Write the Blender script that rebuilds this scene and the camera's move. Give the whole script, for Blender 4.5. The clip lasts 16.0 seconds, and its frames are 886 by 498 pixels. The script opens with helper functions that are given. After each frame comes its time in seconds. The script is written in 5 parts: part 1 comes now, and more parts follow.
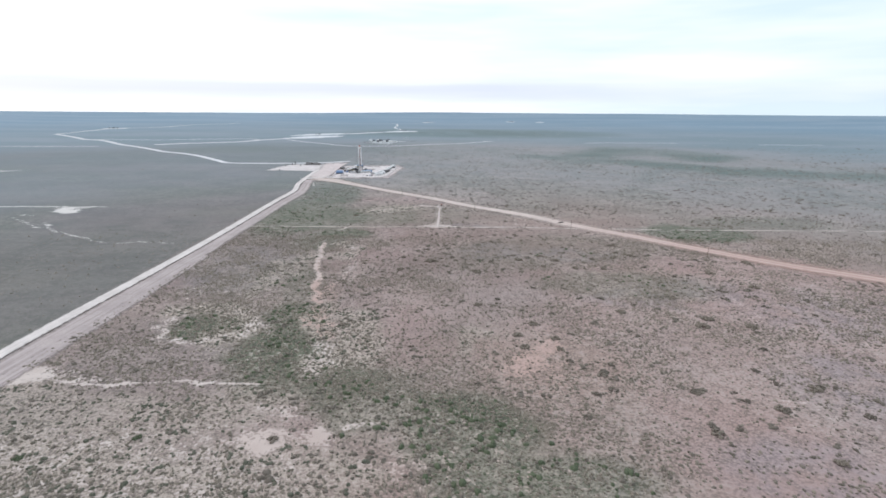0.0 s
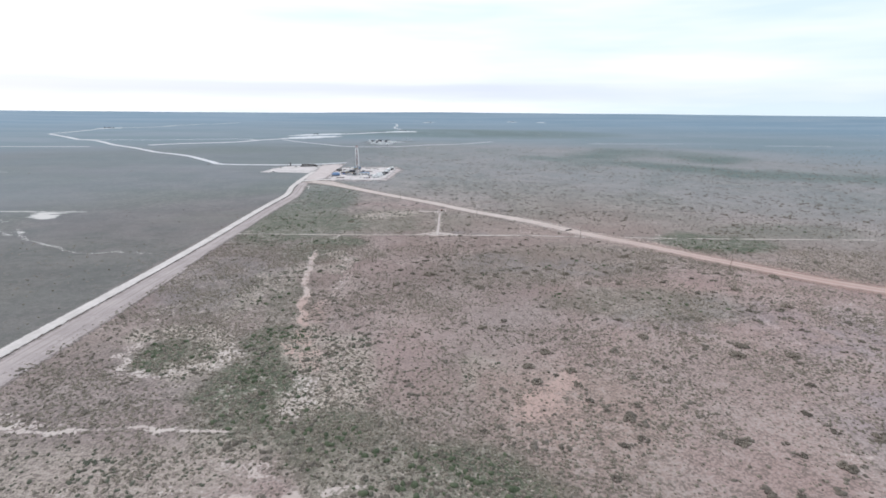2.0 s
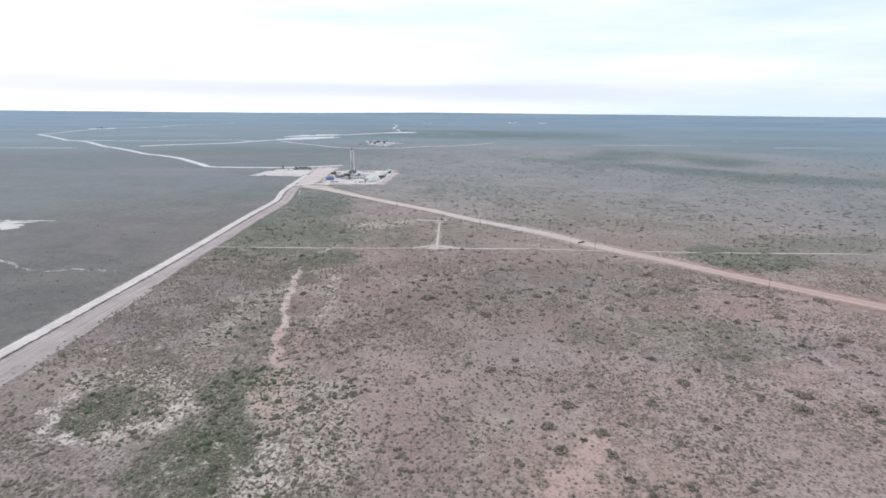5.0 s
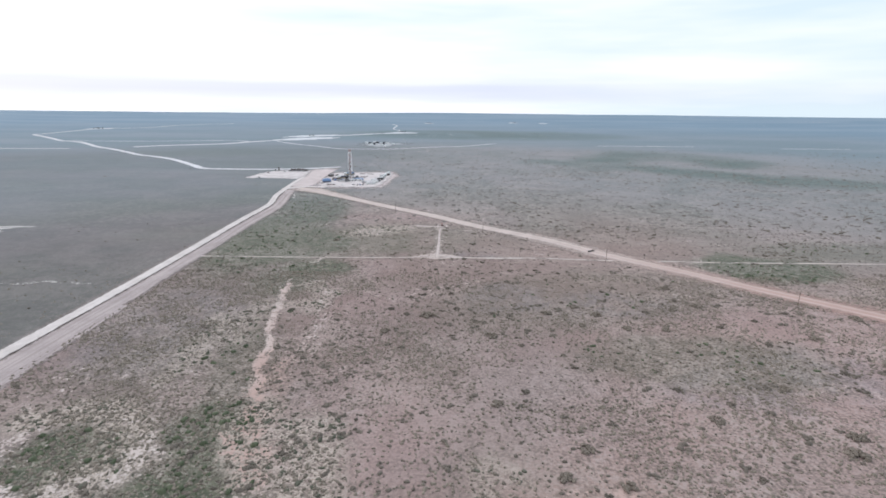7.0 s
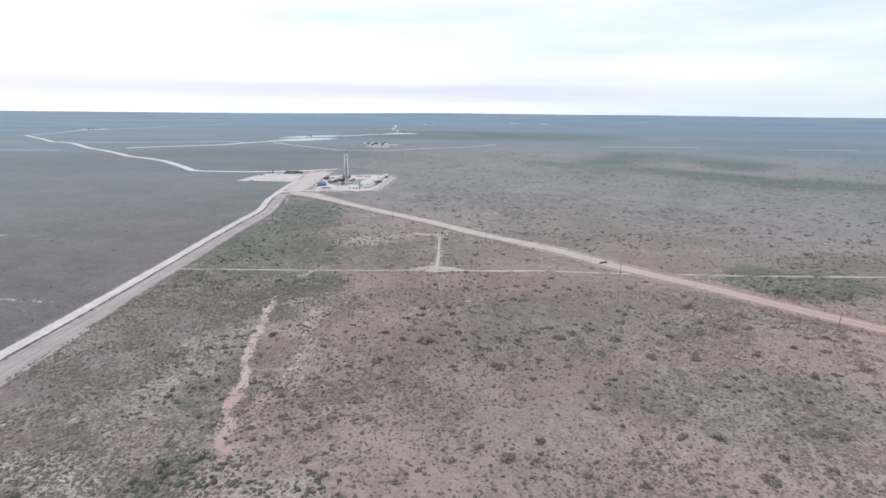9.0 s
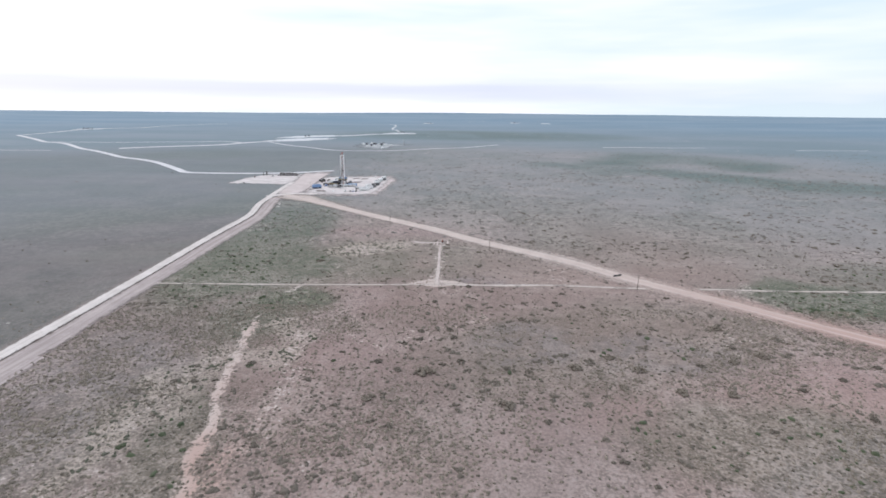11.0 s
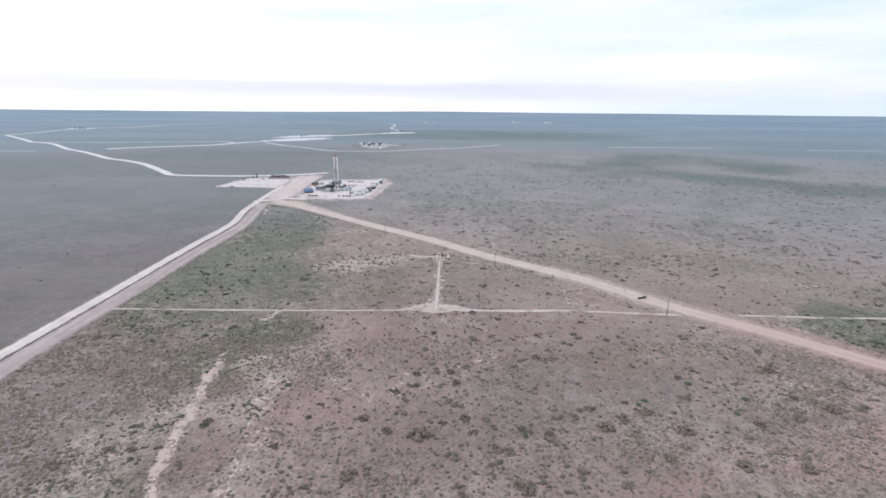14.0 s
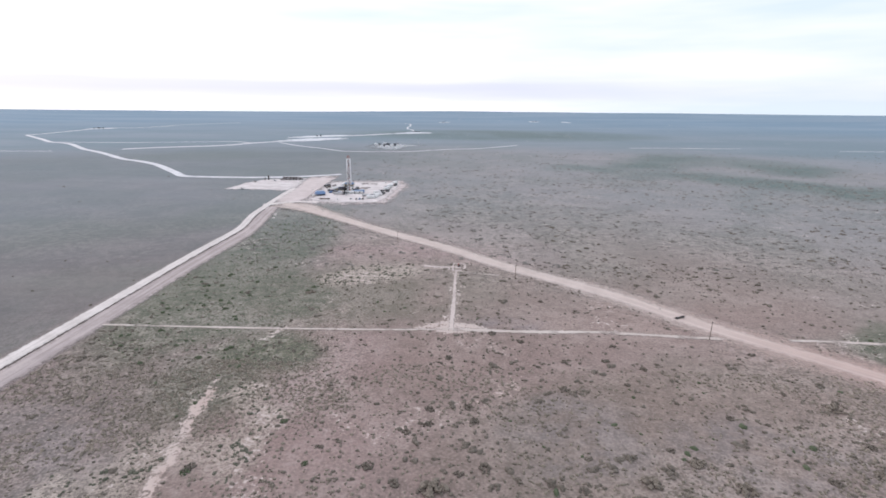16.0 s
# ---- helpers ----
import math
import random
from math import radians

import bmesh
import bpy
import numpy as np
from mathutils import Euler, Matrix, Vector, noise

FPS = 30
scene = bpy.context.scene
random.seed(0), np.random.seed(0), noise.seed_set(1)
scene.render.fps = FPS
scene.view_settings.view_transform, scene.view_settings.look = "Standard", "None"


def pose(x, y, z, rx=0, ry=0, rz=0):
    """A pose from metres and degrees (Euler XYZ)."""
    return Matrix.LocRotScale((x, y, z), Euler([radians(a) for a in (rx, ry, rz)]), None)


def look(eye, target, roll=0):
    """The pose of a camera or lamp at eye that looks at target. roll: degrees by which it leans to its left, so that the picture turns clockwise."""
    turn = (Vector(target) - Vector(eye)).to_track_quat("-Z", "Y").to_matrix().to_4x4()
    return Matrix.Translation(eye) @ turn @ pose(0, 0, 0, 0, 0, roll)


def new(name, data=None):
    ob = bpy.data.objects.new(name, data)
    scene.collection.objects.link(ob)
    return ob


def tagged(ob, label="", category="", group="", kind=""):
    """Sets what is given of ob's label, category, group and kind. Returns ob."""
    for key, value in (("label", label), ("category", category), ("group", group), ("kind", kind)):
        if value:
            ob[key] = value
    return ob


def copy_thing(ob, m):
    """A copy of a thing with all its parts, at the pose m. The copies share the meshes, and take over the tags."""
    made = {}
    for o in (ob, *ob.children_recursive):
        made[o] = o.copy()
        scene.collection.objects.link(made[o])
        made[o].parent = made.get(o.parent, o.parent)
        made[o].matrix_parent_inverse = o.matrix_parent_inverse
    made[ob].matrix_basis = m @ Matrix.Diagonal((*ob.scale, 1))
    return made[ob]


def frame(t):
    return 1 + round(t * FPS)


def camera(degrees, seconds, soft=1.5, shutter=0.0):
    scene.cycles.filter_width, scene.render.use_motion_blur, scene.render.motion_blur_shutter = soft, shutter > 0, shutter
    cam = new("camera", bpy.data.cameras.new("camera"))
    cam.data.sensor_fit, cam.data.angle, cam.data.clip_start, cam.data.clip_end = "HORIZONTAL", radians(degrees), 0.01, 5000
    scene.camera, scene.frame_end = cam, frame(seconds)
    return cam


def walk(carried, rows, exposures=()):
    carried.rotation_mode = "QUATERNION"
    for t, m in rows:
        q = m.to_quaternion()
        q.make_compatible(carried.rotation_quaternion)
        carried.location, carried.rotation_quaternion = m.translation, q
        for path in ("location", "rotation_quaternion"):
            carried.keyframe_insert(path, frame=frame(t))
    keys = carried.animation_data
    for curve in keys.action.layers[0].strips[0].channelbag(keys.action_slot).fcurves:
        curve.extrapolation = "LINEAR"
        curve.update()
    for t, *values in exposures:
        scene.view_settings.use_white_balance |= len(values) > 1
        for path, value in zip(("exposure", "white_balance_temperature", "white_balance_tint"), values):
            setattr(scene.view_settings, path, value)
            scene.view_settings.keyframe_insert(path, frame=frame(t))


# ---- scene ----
cam = camera(82.4, 16.0, soft=1.72)
METRES, EYE, TILT, LEAN, TURN = 255.8, 122.0, 0.0, 0.0, 0.1
ROWS = [
    (0.0, 0.0, 0.0, 0.0, 0.14, -15.97, -0.47),
    (0.5, 0.0003, 0.0502, -0.0005, 0.15, -15.97, -0.5),
    (1.0, -0.0001, 0.0772, -0.001, 0.12, -15.96, -0.48),
    (1.5, 0.0001, 0.0863, -0.0011, 0.14, -15.94, -0.49),
    (2.0, -0.0005, 0.1379, -0.0016, 0.18, -15.98, -0.55),
    (2.5, -0.0012, 0.1652, -0.0019, 0.17, -15.99, -0.59),
    (3.0, -0.0008, 0.1974, -0.0022, 0.16, -15.99, -0.55),
    (3.5, -0.001, 0.225, -0.0026, 0.17, -15.95, -0.57),
    (4.0, -0.0015, 0.2551, -0.0028, 0.15, -15.96, -0.61),
    (6.5, -0.0034, 0.4153, -0.0053, 0.21, -15.91, -0.63),
    (7.0, -0.0038, 0.4383, -0.0054, 0.22, -15.92, -0.65),
    (7.5, -0.0035, 0.48, -0.0059, 0.23, -15.93, -0.62),
    (8.0, -0.004, 0.5076, -0.0064, 0.22, -15.92, -0.61),
    (8.5, -0.0043, 0.5283, -0.0063, 0.19, -15.93, -0.62),
    (9.0, -0.0048, 0.5721, -0.0073, 0.21, -15.89, -0.63),
    (11.5, -0.0061, 0.7251, -0.0088, 0.24, -15.96, -0.65),
    (12.0, -0.006, 0.7515, -0.0088, 0.23, -15.98, -0.61),
    (12.5, -0.0066, 0.7937, -0.0092, 0.21, -15.99, -0.62),
    (13.0, -0.0063, 0.8206, -0.0089, 0.18, -16.03, -0.63),
    (13.5, -0.0066, 0.8427, -0.0097, 0.18, -16.02, -0.66),
    (14.0, -0.0068, 0.8878, -0.0097, 0.23, -16.06, -0.62),
    (14.5, -0.0065, 0.9147, -0.0101, 0.81, -16.07, -0.6),
    (15.0, -0.0072, 0.9439, -0.0109, 1.38, -16.07, -0.53),
    (15.5, -0.0085, 0.9732, -0.0104, 1.77, -16.13, -0.55),
    (16.0, -0.0105, 0.9997, -0.0109, 2.01, -16.11, -0.54),
]
walk(cam, [(t, pose(0, 0, EYE, TILT, LEAN, TURN) @ pose(METRES * x, METRES * y, METRES * z, 90 + pitch, roll, yaw)) for t, x, y, z, yaw, pitch, roll in ROWS],
     exposures=[(0.0, 0.11, 6010, 11), (4.0, 0.10, 6010, 12), (8.5, 0.07, 6040, 13.5), (13.0, 0.09, 6070, 14.5), (15.0, 0.10, 6090, 16.5), (16.0, 0.10, 6090, 17)])

# ---- sky and sun ----
SUN_ELEVATION, SUN_AZIMUTH = 38.0, -52.0   # degrees; azimuth from +y towards +x

world = bpy.data.worlds.new("overcast_sky")
scene.world = world
world.use_nodes = True
wn, wl = world.node_tree.nodes, world.node_tree.links
wn.clear()


def wnode(kind, **values):
    n = wn.new(kind)
    for key, value in values.items():
        if key in n.inputs:
            n.inputs[key].default_value = value
    return n


w_out = wnode("ShaderNodeOutputWorld")
w_bg = wnode("ShaderNodeBackground", Strength=1.0)
w_tc = wnode("ShaderNodeTexCoord")
w_sep = wnode("ShaderNodeSeparateXYZ")
wl.new(w_tc.outputs["Generated"], w_sep.inputs[0])
w_up = wn.new("ShaderNodeMath")
w_up.operation = "MAXIMUM"
w_up.inputs[1].default_value = 0.02
wl.new(w_sep.outputs["Z"], w_up.inputs[0])
w_dir = wnode("ShaderNodeCombineXYZ")
wl.new(w_sep.outputs["X"], w_dir.inputs[0])
wl.new(w_sep.outputs["Y"], w_dir.inputs[1])
wl.new(w_up.outputs[0], w_dir.inputs[2])
w_sky = wn.new("ShaderNodeTexSky")
w_sky.sky_type = "NISHITA"
w_sky.sun_disc = False
w_sky.sun_elevation = radians(SUN_ELEVATION)
w_sky.sun_rotation = radians(SUN_AZIMUTH)
wl.new(w_dir.outputs[0], w_sky.inputs["Vector"])
w_skydim = wn.new("ShaderNodeVectorMath")
w_skydim.operation = "SCALE"
w_skydim.inputs["Scale"].default_value = 0.12
wl.new(w_sky.outputs[0], w_skydim.inputs[0])

# a high cloud sheet: long flat streaks, brighter towards the veiled sun
w_map = wn.new("ShaderNodeMapping")
w_map.inputs["Scale"].default_value = (1.1, 1.1, 9.0)
wl.new(w_tc.outputs["Generated"], w_map.inputs[0])
w_streak = wnode("ShaderNodeTexNoise", Scale=1.6, Detail=4.0, Roughness=0.5)
wl.new(w_map.outputs[0], w_streak.inputs["Vector"])
w_tone = wn.new("ShaderNodeValToRGB")
w_tone.color_ramp.elements[0].position = 0.32
w_tone.color_ramp.elements[0].color = (0.80, 0.91, 0.93, 1)
w_tone.color_ramp.elements[1].position = 0.60
w_tone.color_ramp.elements[1].color = (1.12, 1.11, 1.12, 1)
w_side = wn.new("ShaderNodeMath")
w_side.operation = "MULTIPLY_ADD"
w_side.inputs[1].default_value = -0.20
wl.new(w_sep.outputs["X"], w_side.inputs[0])
wl.new(w_streak.outputs["Fac"], w_side.inputs[2])
wl.new(w_side.outputs[0], w_tone.inputs[0])
# the grey stratus bank low over the horizon
w_bank = wn.new("ShaderNodeValToRGB")
w_bank.color_ramp.interpolation = "EASE"
e = w_bank.color_ramp.elements
e[0].position, e[0].color = 0.0, (0, 0, 0, 1)
e[1].position, e[1].color = 1.0, (0, 0, 0, 1)
for at, v in ((0.500, 0.0), (0.507, 0.65), (0.514, 0.85), (0.520, 0.40), (0.535, 0.12), (0.60, 0.0)):
    k = e.new(at)
    k.color = (v, v, v, 1)
w_half = wn.new("ShaderNodeMath")
w_half.operation = "MULTIPLY_ADD"
w_half.inputs[1].default_value = 0.5
w_half.inputs[2].default_value = 0.5
wl.new(w_sep.outputs["Z"], w_half.inputs[0])
w_map2 = wn.new("ShaderNodeMapping")
w_map2.inputs["Scale"].default_value = (1.2, 1.2, 16.0)
w_map2.inputs["Location"].default_value = (3.3, 0.7, 0.0)
wl.new(w_tc.outputs["Generated"], w_map2.inputs[0])
w_ripple = wnode("ShaderNodeTexNoise", Scale=2.2, Detail=3.0)
wl.new(w_map2.outputs[0], w_ripple.inputs["Vector"])
w_wob = wn.new("ShaderNodeMath")
w_wob.operation = "MULTIPLY_ADD"
w_wob.inputs[1].default_value = 0.012
wl.new(w_ripple.outputs["Fac"], w_wob.inputs[0])
w_off = wn.new("ShaderNodeMath")
w_off.operation = "SUBTRACT"
w_off.inputs[1].default_value = 0.006
wl.new(w_half.outputs[0], w_off.inputs[0])
wl.new(w_off.outputs[0], w_wob.inputs[2])
wl.new(w_wob.outputs[0], w_bank.inputs[0])
w_mixb = wn.new("ShaderNodeMix")
w_mixb.data_type = "RGBA"
w_mixb.inputs["B"].default_value = (0.74, 0.77, 0.88, 1)
w_east = wn.new("ShaderNodeMapRange")
for socket, value in zip(w_east.inputs[1:5], (0.10, 0.50, 1.0, 0.25)):
    socket.default_value = value
wl.new(w_sep.outputs["X"], w_east.inputs[0])
w_thin = wn.new("ShaderNodeMath")
w_thin.operation = "MULTIPLY"
wl.new(w_bank.outputs[0], w_thin.inputs[0])
wl.new(w_east.outputs[0], w_thin.inputs[1])
wl.new(w_thin.outputs[0], w_mixb.inputs["Factor"])
wl.new(w_tone.outputs[0], w_mixb.inputs["A"])
w_all = wn.new("ShaderNodeMix")
w_all.data_type = "RGBA"
w_all.inputs["Factor"].default_value = 0.88
wl.new(w_skydim.outputs[0], w_all.inputs["A"])
wl.new(w_mixb.outputs["Result"], w_all.inputs["B"])
wl.new(w_all.outputs["Result"], w_bg.inputs["Color"])
wl.new(w_bg.outputs[0], w_out.inputs[0])

sun = new("sun", bpy.data.lights.new("sun", "SUN"))
sun.data.energy, sun.data.angle, sun.data.color = 0.9, radians(14), (1.0, 0.95, 0.88)
az, el = radians(SUN_AZIMUTH), radians(SUN_ELEVATION)
sun.matrix_world = look((0, 0, 300), (-math.sin(az) * math.cos(el) * 300, -math.cos(az) * math.cos(el) * 300, 300 - math.sin(el) * 300))


# ---- materials ----
class Mat:
    """A small writer of node materials."""

    def __init__(self, name, rough=0.9, metal=0.0):
        self.m = bpy.data.materials.new(name)
        self.m.use_nodes = True
        self.t = self.m.node_tree
        self.n, self.l = self.t.nodes, self.t.links
        self.b = self.n["Principled BSDF"]
        self.b.inputs["Roughness"].default_value = rough
        self.b.inputs["Metallic"].default_value = metal
        self.pos = self.n.new("ShaderNodeNewGeometry").outputs["Position"]

    def put(self, sock, value):
        if isinstance(value, bpy.types.NodeSocket):
            self.l.new(value, sock)
        elif isinstance(value, tuple) and len(value) == 3 and sock.type == "RGBA":
            sock.default_value = (*value, 1)
        else:
            sock.default_value = value

    def attr(self, name):
        n = self.n.new("ShaderNodeAttribute")
        n.attribute_name = name
        return n.outputs["Fac"]

    def noise(self, scale, detail=3.0, rough=0.55, vec=None, stretch=None, fac=True):
        n = self.n.new("ShaderNodeTexNoise")
        n.inputs["Scale"].default_value = scale
        n.inputs["Detail"].default_value = detail
        n.inputs["Roughness"].default_value = rough
        v = vec or self.pos
        if stretch:
            mp = self.n.new("ShaderNodeMapping")
            mp.inputs["Scale"].default_value = stretch
            self.l.new(v, mp.inputs[0])
            v = mp.outputs[0]
        self.l.new(v, n.inputs["Vector"])
        return n.outputs["Fac"]

    def math(self, op, a, b=0.0, c=0.0):
        n = self.n.new("ShaderNodeMath")
        n.operation = op
        for s, v in zip(n.inputs, (a, b, c)):
            self.put(s, v)
        return n.outputs[0]

    def step(self, v, lo, hi, out_lo=0.0, out_hi=1.0):
        n = self.n.new("ShaderNodeMapRange")
        n.interpolation_type = "SMOOTHSTEP"
        for s, x in zip(n.inputs, (v, lo, hi, out_lo, out_hi)):
            self.put(s, x)
        return n.outputs[0]

    def mix(self, f, a, b, blend="MIX"):
        n = self.n.new("ShaderNodeMix")
        n.data_type = "RGBA"
        n.blend_type = blend
        self.put(n.inputs["Factor"], f)
        self.put(n.inputs["A"], a)
        self.put(n.inputs["B"], b)
        return n.outputs["Result"]

    def rand(self):
        return self.n.new("ShaderNodeObjectInfo").outputs["Random"]

    def island(self):
        return self.n.new("ShaderNodeNewGeometry").outputs["Random Per Island"]

    def bump(self, h, strength=0.4, dist=0.1):
        n = self.n.new("ShaderNodeBump")
        n.inputs["Strength"].default_value = strength
        n.inputs["Distance"].default_value = dist
        self.l.new(h, n.inputs["Height"])
        self.l.new(n.outputs[0], self.b.inputs["Normal"])

    def colour(self, c):
        self.put(self.b.inputs["Base Color"], c)
        return self

    def cut(self, alpha):
        self.put(self.b.inputs["Alpha"], alpha)


def ground_material():
    m = Mat("scrubland", 0.95)
    big = m.noise(0.0045, 4, 0.6)
    mid = m.noise(0.022, 4, 0.6)
    small = m.noise(0.16, 4, 0.62)
    tuft = m.noise(0.75, 5, 0.68)
    fine = m.noise(2.3, 3, 0.6)
    dry = m.mix(m.step(mid, 0.35, 0.68), (0.320, 0.221, 0.201), (0.370, 0.263, 0.237))
    dry = m.mix(m.step(big, 0.40, 0.62), dry, (0.292, 0.226, 0.206))
    dry = m.mix(m.math("MULTIPLY", m.attr("red"), 0.75), dry, (0.385, 0.262, 0.225))
    dry = m.mix(m.attr("dusky"), dry, m.mix(m.step(mid, 0.35, 0.65), (0.235, 0.160, 0.145), (0.285, 0.202, 0.184)))
    grey = m.mix(m.step(mid, 0.3, 0.7), (0.114, 0.108, 0.105), (0.158, 0.138, 0.134))
    grey = m.mix(m.math("MULTIPLY", m.step(m.noise(0.055, 5, 0.68, stretch=(0.6, 1.0, 1.0)), 0.40, 0.62), 0.5), grey, (0.195, 0.180, 0.170))
    grey = m.mix(m.math("MULTIPLY", m.step(m.noise(0.30, 4, 0.65), 0.42, 0.60), 0.38), grey, (0.095, 0.100, 0.084))
    grey = m.mix(m.attr("red"), grey, (0.200, 0.152, 0.146))
    grey = m.mix(m.math("MULTIPLY", m.attr("drift"), 0.55), grey, m.mix(m.step(mid, 0.35, 0.65), (0.136, 0.108, 0.108), (0.168, 0.136, 0.134)))
    grey = m.mix(m.math("MULTIPLY", m.attr("olive"), 0.35), grey, m.mix(m.step(small, 0.35, 0.65), (0.100, 0.106, 0.092), (0.135, 0.136, 0.120)))
    dry = m.mix(m.math("MULTIPLY", m.attr("lilac"), m.step(m.noise(0.06, 4, 0.65), 0.35, 0.6, 0.08, 0.45)), dry, (0.270, 0.232, 0.256))
    streak = m.noise(0.012, 4, 0.62, stretch=(0.22, 1.0, 1.0))
    grey = m.mix(m.step(streak, 0.52, 0.68, 0.0, 0.5), grey, (0.190, 0.180, 0.164))
    grey = m.mix(m.step(streak, 0.46, 0.32, 0.0, 0.45), grey, (0.098, 0.099, 0.090))
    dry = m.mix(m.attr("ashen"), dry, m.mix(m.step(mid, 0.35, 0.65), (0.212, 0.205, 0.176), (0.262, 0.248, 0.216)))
    c = m.mix(m.attr("grassy"), dry, grey)
    green = m.mix(m.step(small, 0.35, 0.65), (0.058, 0.075, 0.039), (0.114, 0.124, 0.074))
    gfac = m.math("MULTIPLY", m.attr("green"), m.step(m.math("ADD", m.math("MULTIPLY", mid, 0.6), m.math("MULTIPLY", small, 0.6)), 0.28, 0.47))
    c = m.mix(gfac, c, green)
    meadow = m.mix(m.step(m.noise(0.10, 5, 0.66), 0.38, 0.62), (0.096, 0.107, 0.070), (0.145, 0.143, 0.103))
    c = m.mix(m.math("MULTIPLY", m.attr("meadow"), m.step(m.noise(0.035, 4, 0.65), 0.25, 0.55, 0.45, 1.0)), c, meadow)
    # distance haze painted into the ground colour as two bluish tints
    haze_tint = m.mix(m.step(m.noise(0.004, 4, 0.6, stretch=(0.35, 1.0, 1.0)), 0.38, 0.62), (0.162, 0.214, 0.240), (0.203, 0.243, 0.272))
    c = m.mix(m.attr("haze_tint"), c, haze_tint)
    c = m.mix(m.attr("far_haze_tint"), c, m.mix(m.step(m.noise(0.003, 3, 0.6, stretch=(0.3, 1.0, 1.0)), 0.4, 0.6), (0.154, 0.235, 0.300), (0.196, 0.267, 0.328)))
    # brush belts, in a bluer green than the near patches
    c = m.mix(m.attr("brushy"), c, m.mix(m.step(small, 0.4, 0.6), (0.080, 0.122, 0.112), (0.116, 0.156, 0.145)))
    # tufts of dry grass and dark litter
    rough_on = m.attr("tufty")
    dark = m.math("MULTIPLY", m.step(m.math("ADD", m.math("MULTIPLY", tuft, 0.7), m.math("MULTIPLY", small, 0.3)), 0.53, 0.42), m.math("MULTIPLY", rough_on, 0.50))
    c = m.mix(dark, c, (0.075, 0.072, 0.055))
    web = m.n.new("ShaderNodeTexVoronoi")
    web.feature = "DISTANCE_TO_EDGE"
    web.inputs["Scale"].default_value = 0.42
    warp = m.n.new("ShaderNodeVectorMath")
    warp.operation = "MULTIPLY_ADD"
    wob = m.n.new("ShaderNodeTexNoise")
    wob.inputs["Scale"].default_value = 0.5
    m.l.new(m.pos, wob.inputs["Vector"])
    m.l.new(wob.outputs["Color"], warp.inputs[0])
    warp.inputs[1].default_value = (3.0, 3.0, 0.0)
    m.l.new(m.pos, warp.inputs[2])
    m.l.new(warp.outputs[0], web.inputs["Vector"])
    lace = m.math("MULTIPLY", m.step(web.outputs["Distance"], 0.16, 0.04), m.math("MULTIPLY", m.step(m.math("ADD", m.math("MULTIPLY", small, 0.5), m.math("MULTIPLY", mid, 0.5)), 0.46, 0.56), m.math("MULTIPLY", rough_on, 0.32)))
    c = m.mix(lace, c, (0.46, 0.395, 0.355))
    light = m.math("MULTIPLY", m.step(m.math("ADD", m.math("MULTIPLY", tuft, 0.6), m.math("MULTIPLY", fine, 0.4)), 0.51, 0.62), m.math("MULTIPLY", rough_on, 0.50))
    c = m.mix(light, c, (0.44, 0.375, 0.335))
    # pale sand showing between close-set bushes
    def vein(scale, width):
        off = m.math("ABSOLUTE", m.math("SUBTRACT", m.noise(scale, 3, 0.62), 0.5))
        return m.step(off, width, width * 0.35)

    veins = m.math("MAXIMUM", vein(0.21, 0.040), vein(0.43, 0.036))
    veins = m.math("MAXIMUM", veins, m.step(m.noise(0.17, 4, 0.65), 0.62, 0.72, 0.0, 0.55))
    c = m.mix(m.math("MULTIPLY", m.attr("lacy"), 0.50), c, m.mix(m.step(small, 0.35, 0.65), (0.140, 0.122, 0.092), (0.215, 0.182, 0.148)))
    c = m.mix(m.math("MULTIPLY", m.attr("lacy"), m.math("MULTIPLY", veins, 0.88)), c, m.mix(tuft, (0.43, 0.362, 0.305), (0.55, 0.470, 0.400)))
    # bare sand where nothing grows
    clump = m.noise(0.62, 5, 0.68)
    bare_v = m.math("ADD", m.attr("bare"), m.math("MULTIPLY", m.math("SUBTRACT", m.math("ADD", m.math("MULTIPLY", clump, 0.75), m.math("MULTIPLY", small, 0.45)), 0.60), 2.8))
    bare = m.step(bare_v, 0.58, 0.80)
    sand = m.mix(m.step(m.noise(0.05, 3), 0.35, 0.65), (0.49, 0.412, 0.37), (0.565, 0.49, 0.445))
    sand = m.mix(m.attr("red"), sand, (0.45, 0.315, 0.268))
    sand = m.mix(m.step(m.attr("grassy"), 0.75, 1.0), sand, (0.60, 0.565, 0.53))
    c = m.mix(m.math("MULTIPLY", bare, m.step(m.attr("bare"), 0.10, 0.35)), c, sand)
    m.colour(c)
    m.bump(m.math("ADD", tuft, m.math("MULTIPLY", fine, 0.4)), 0.5, 0.35)
    return m.m


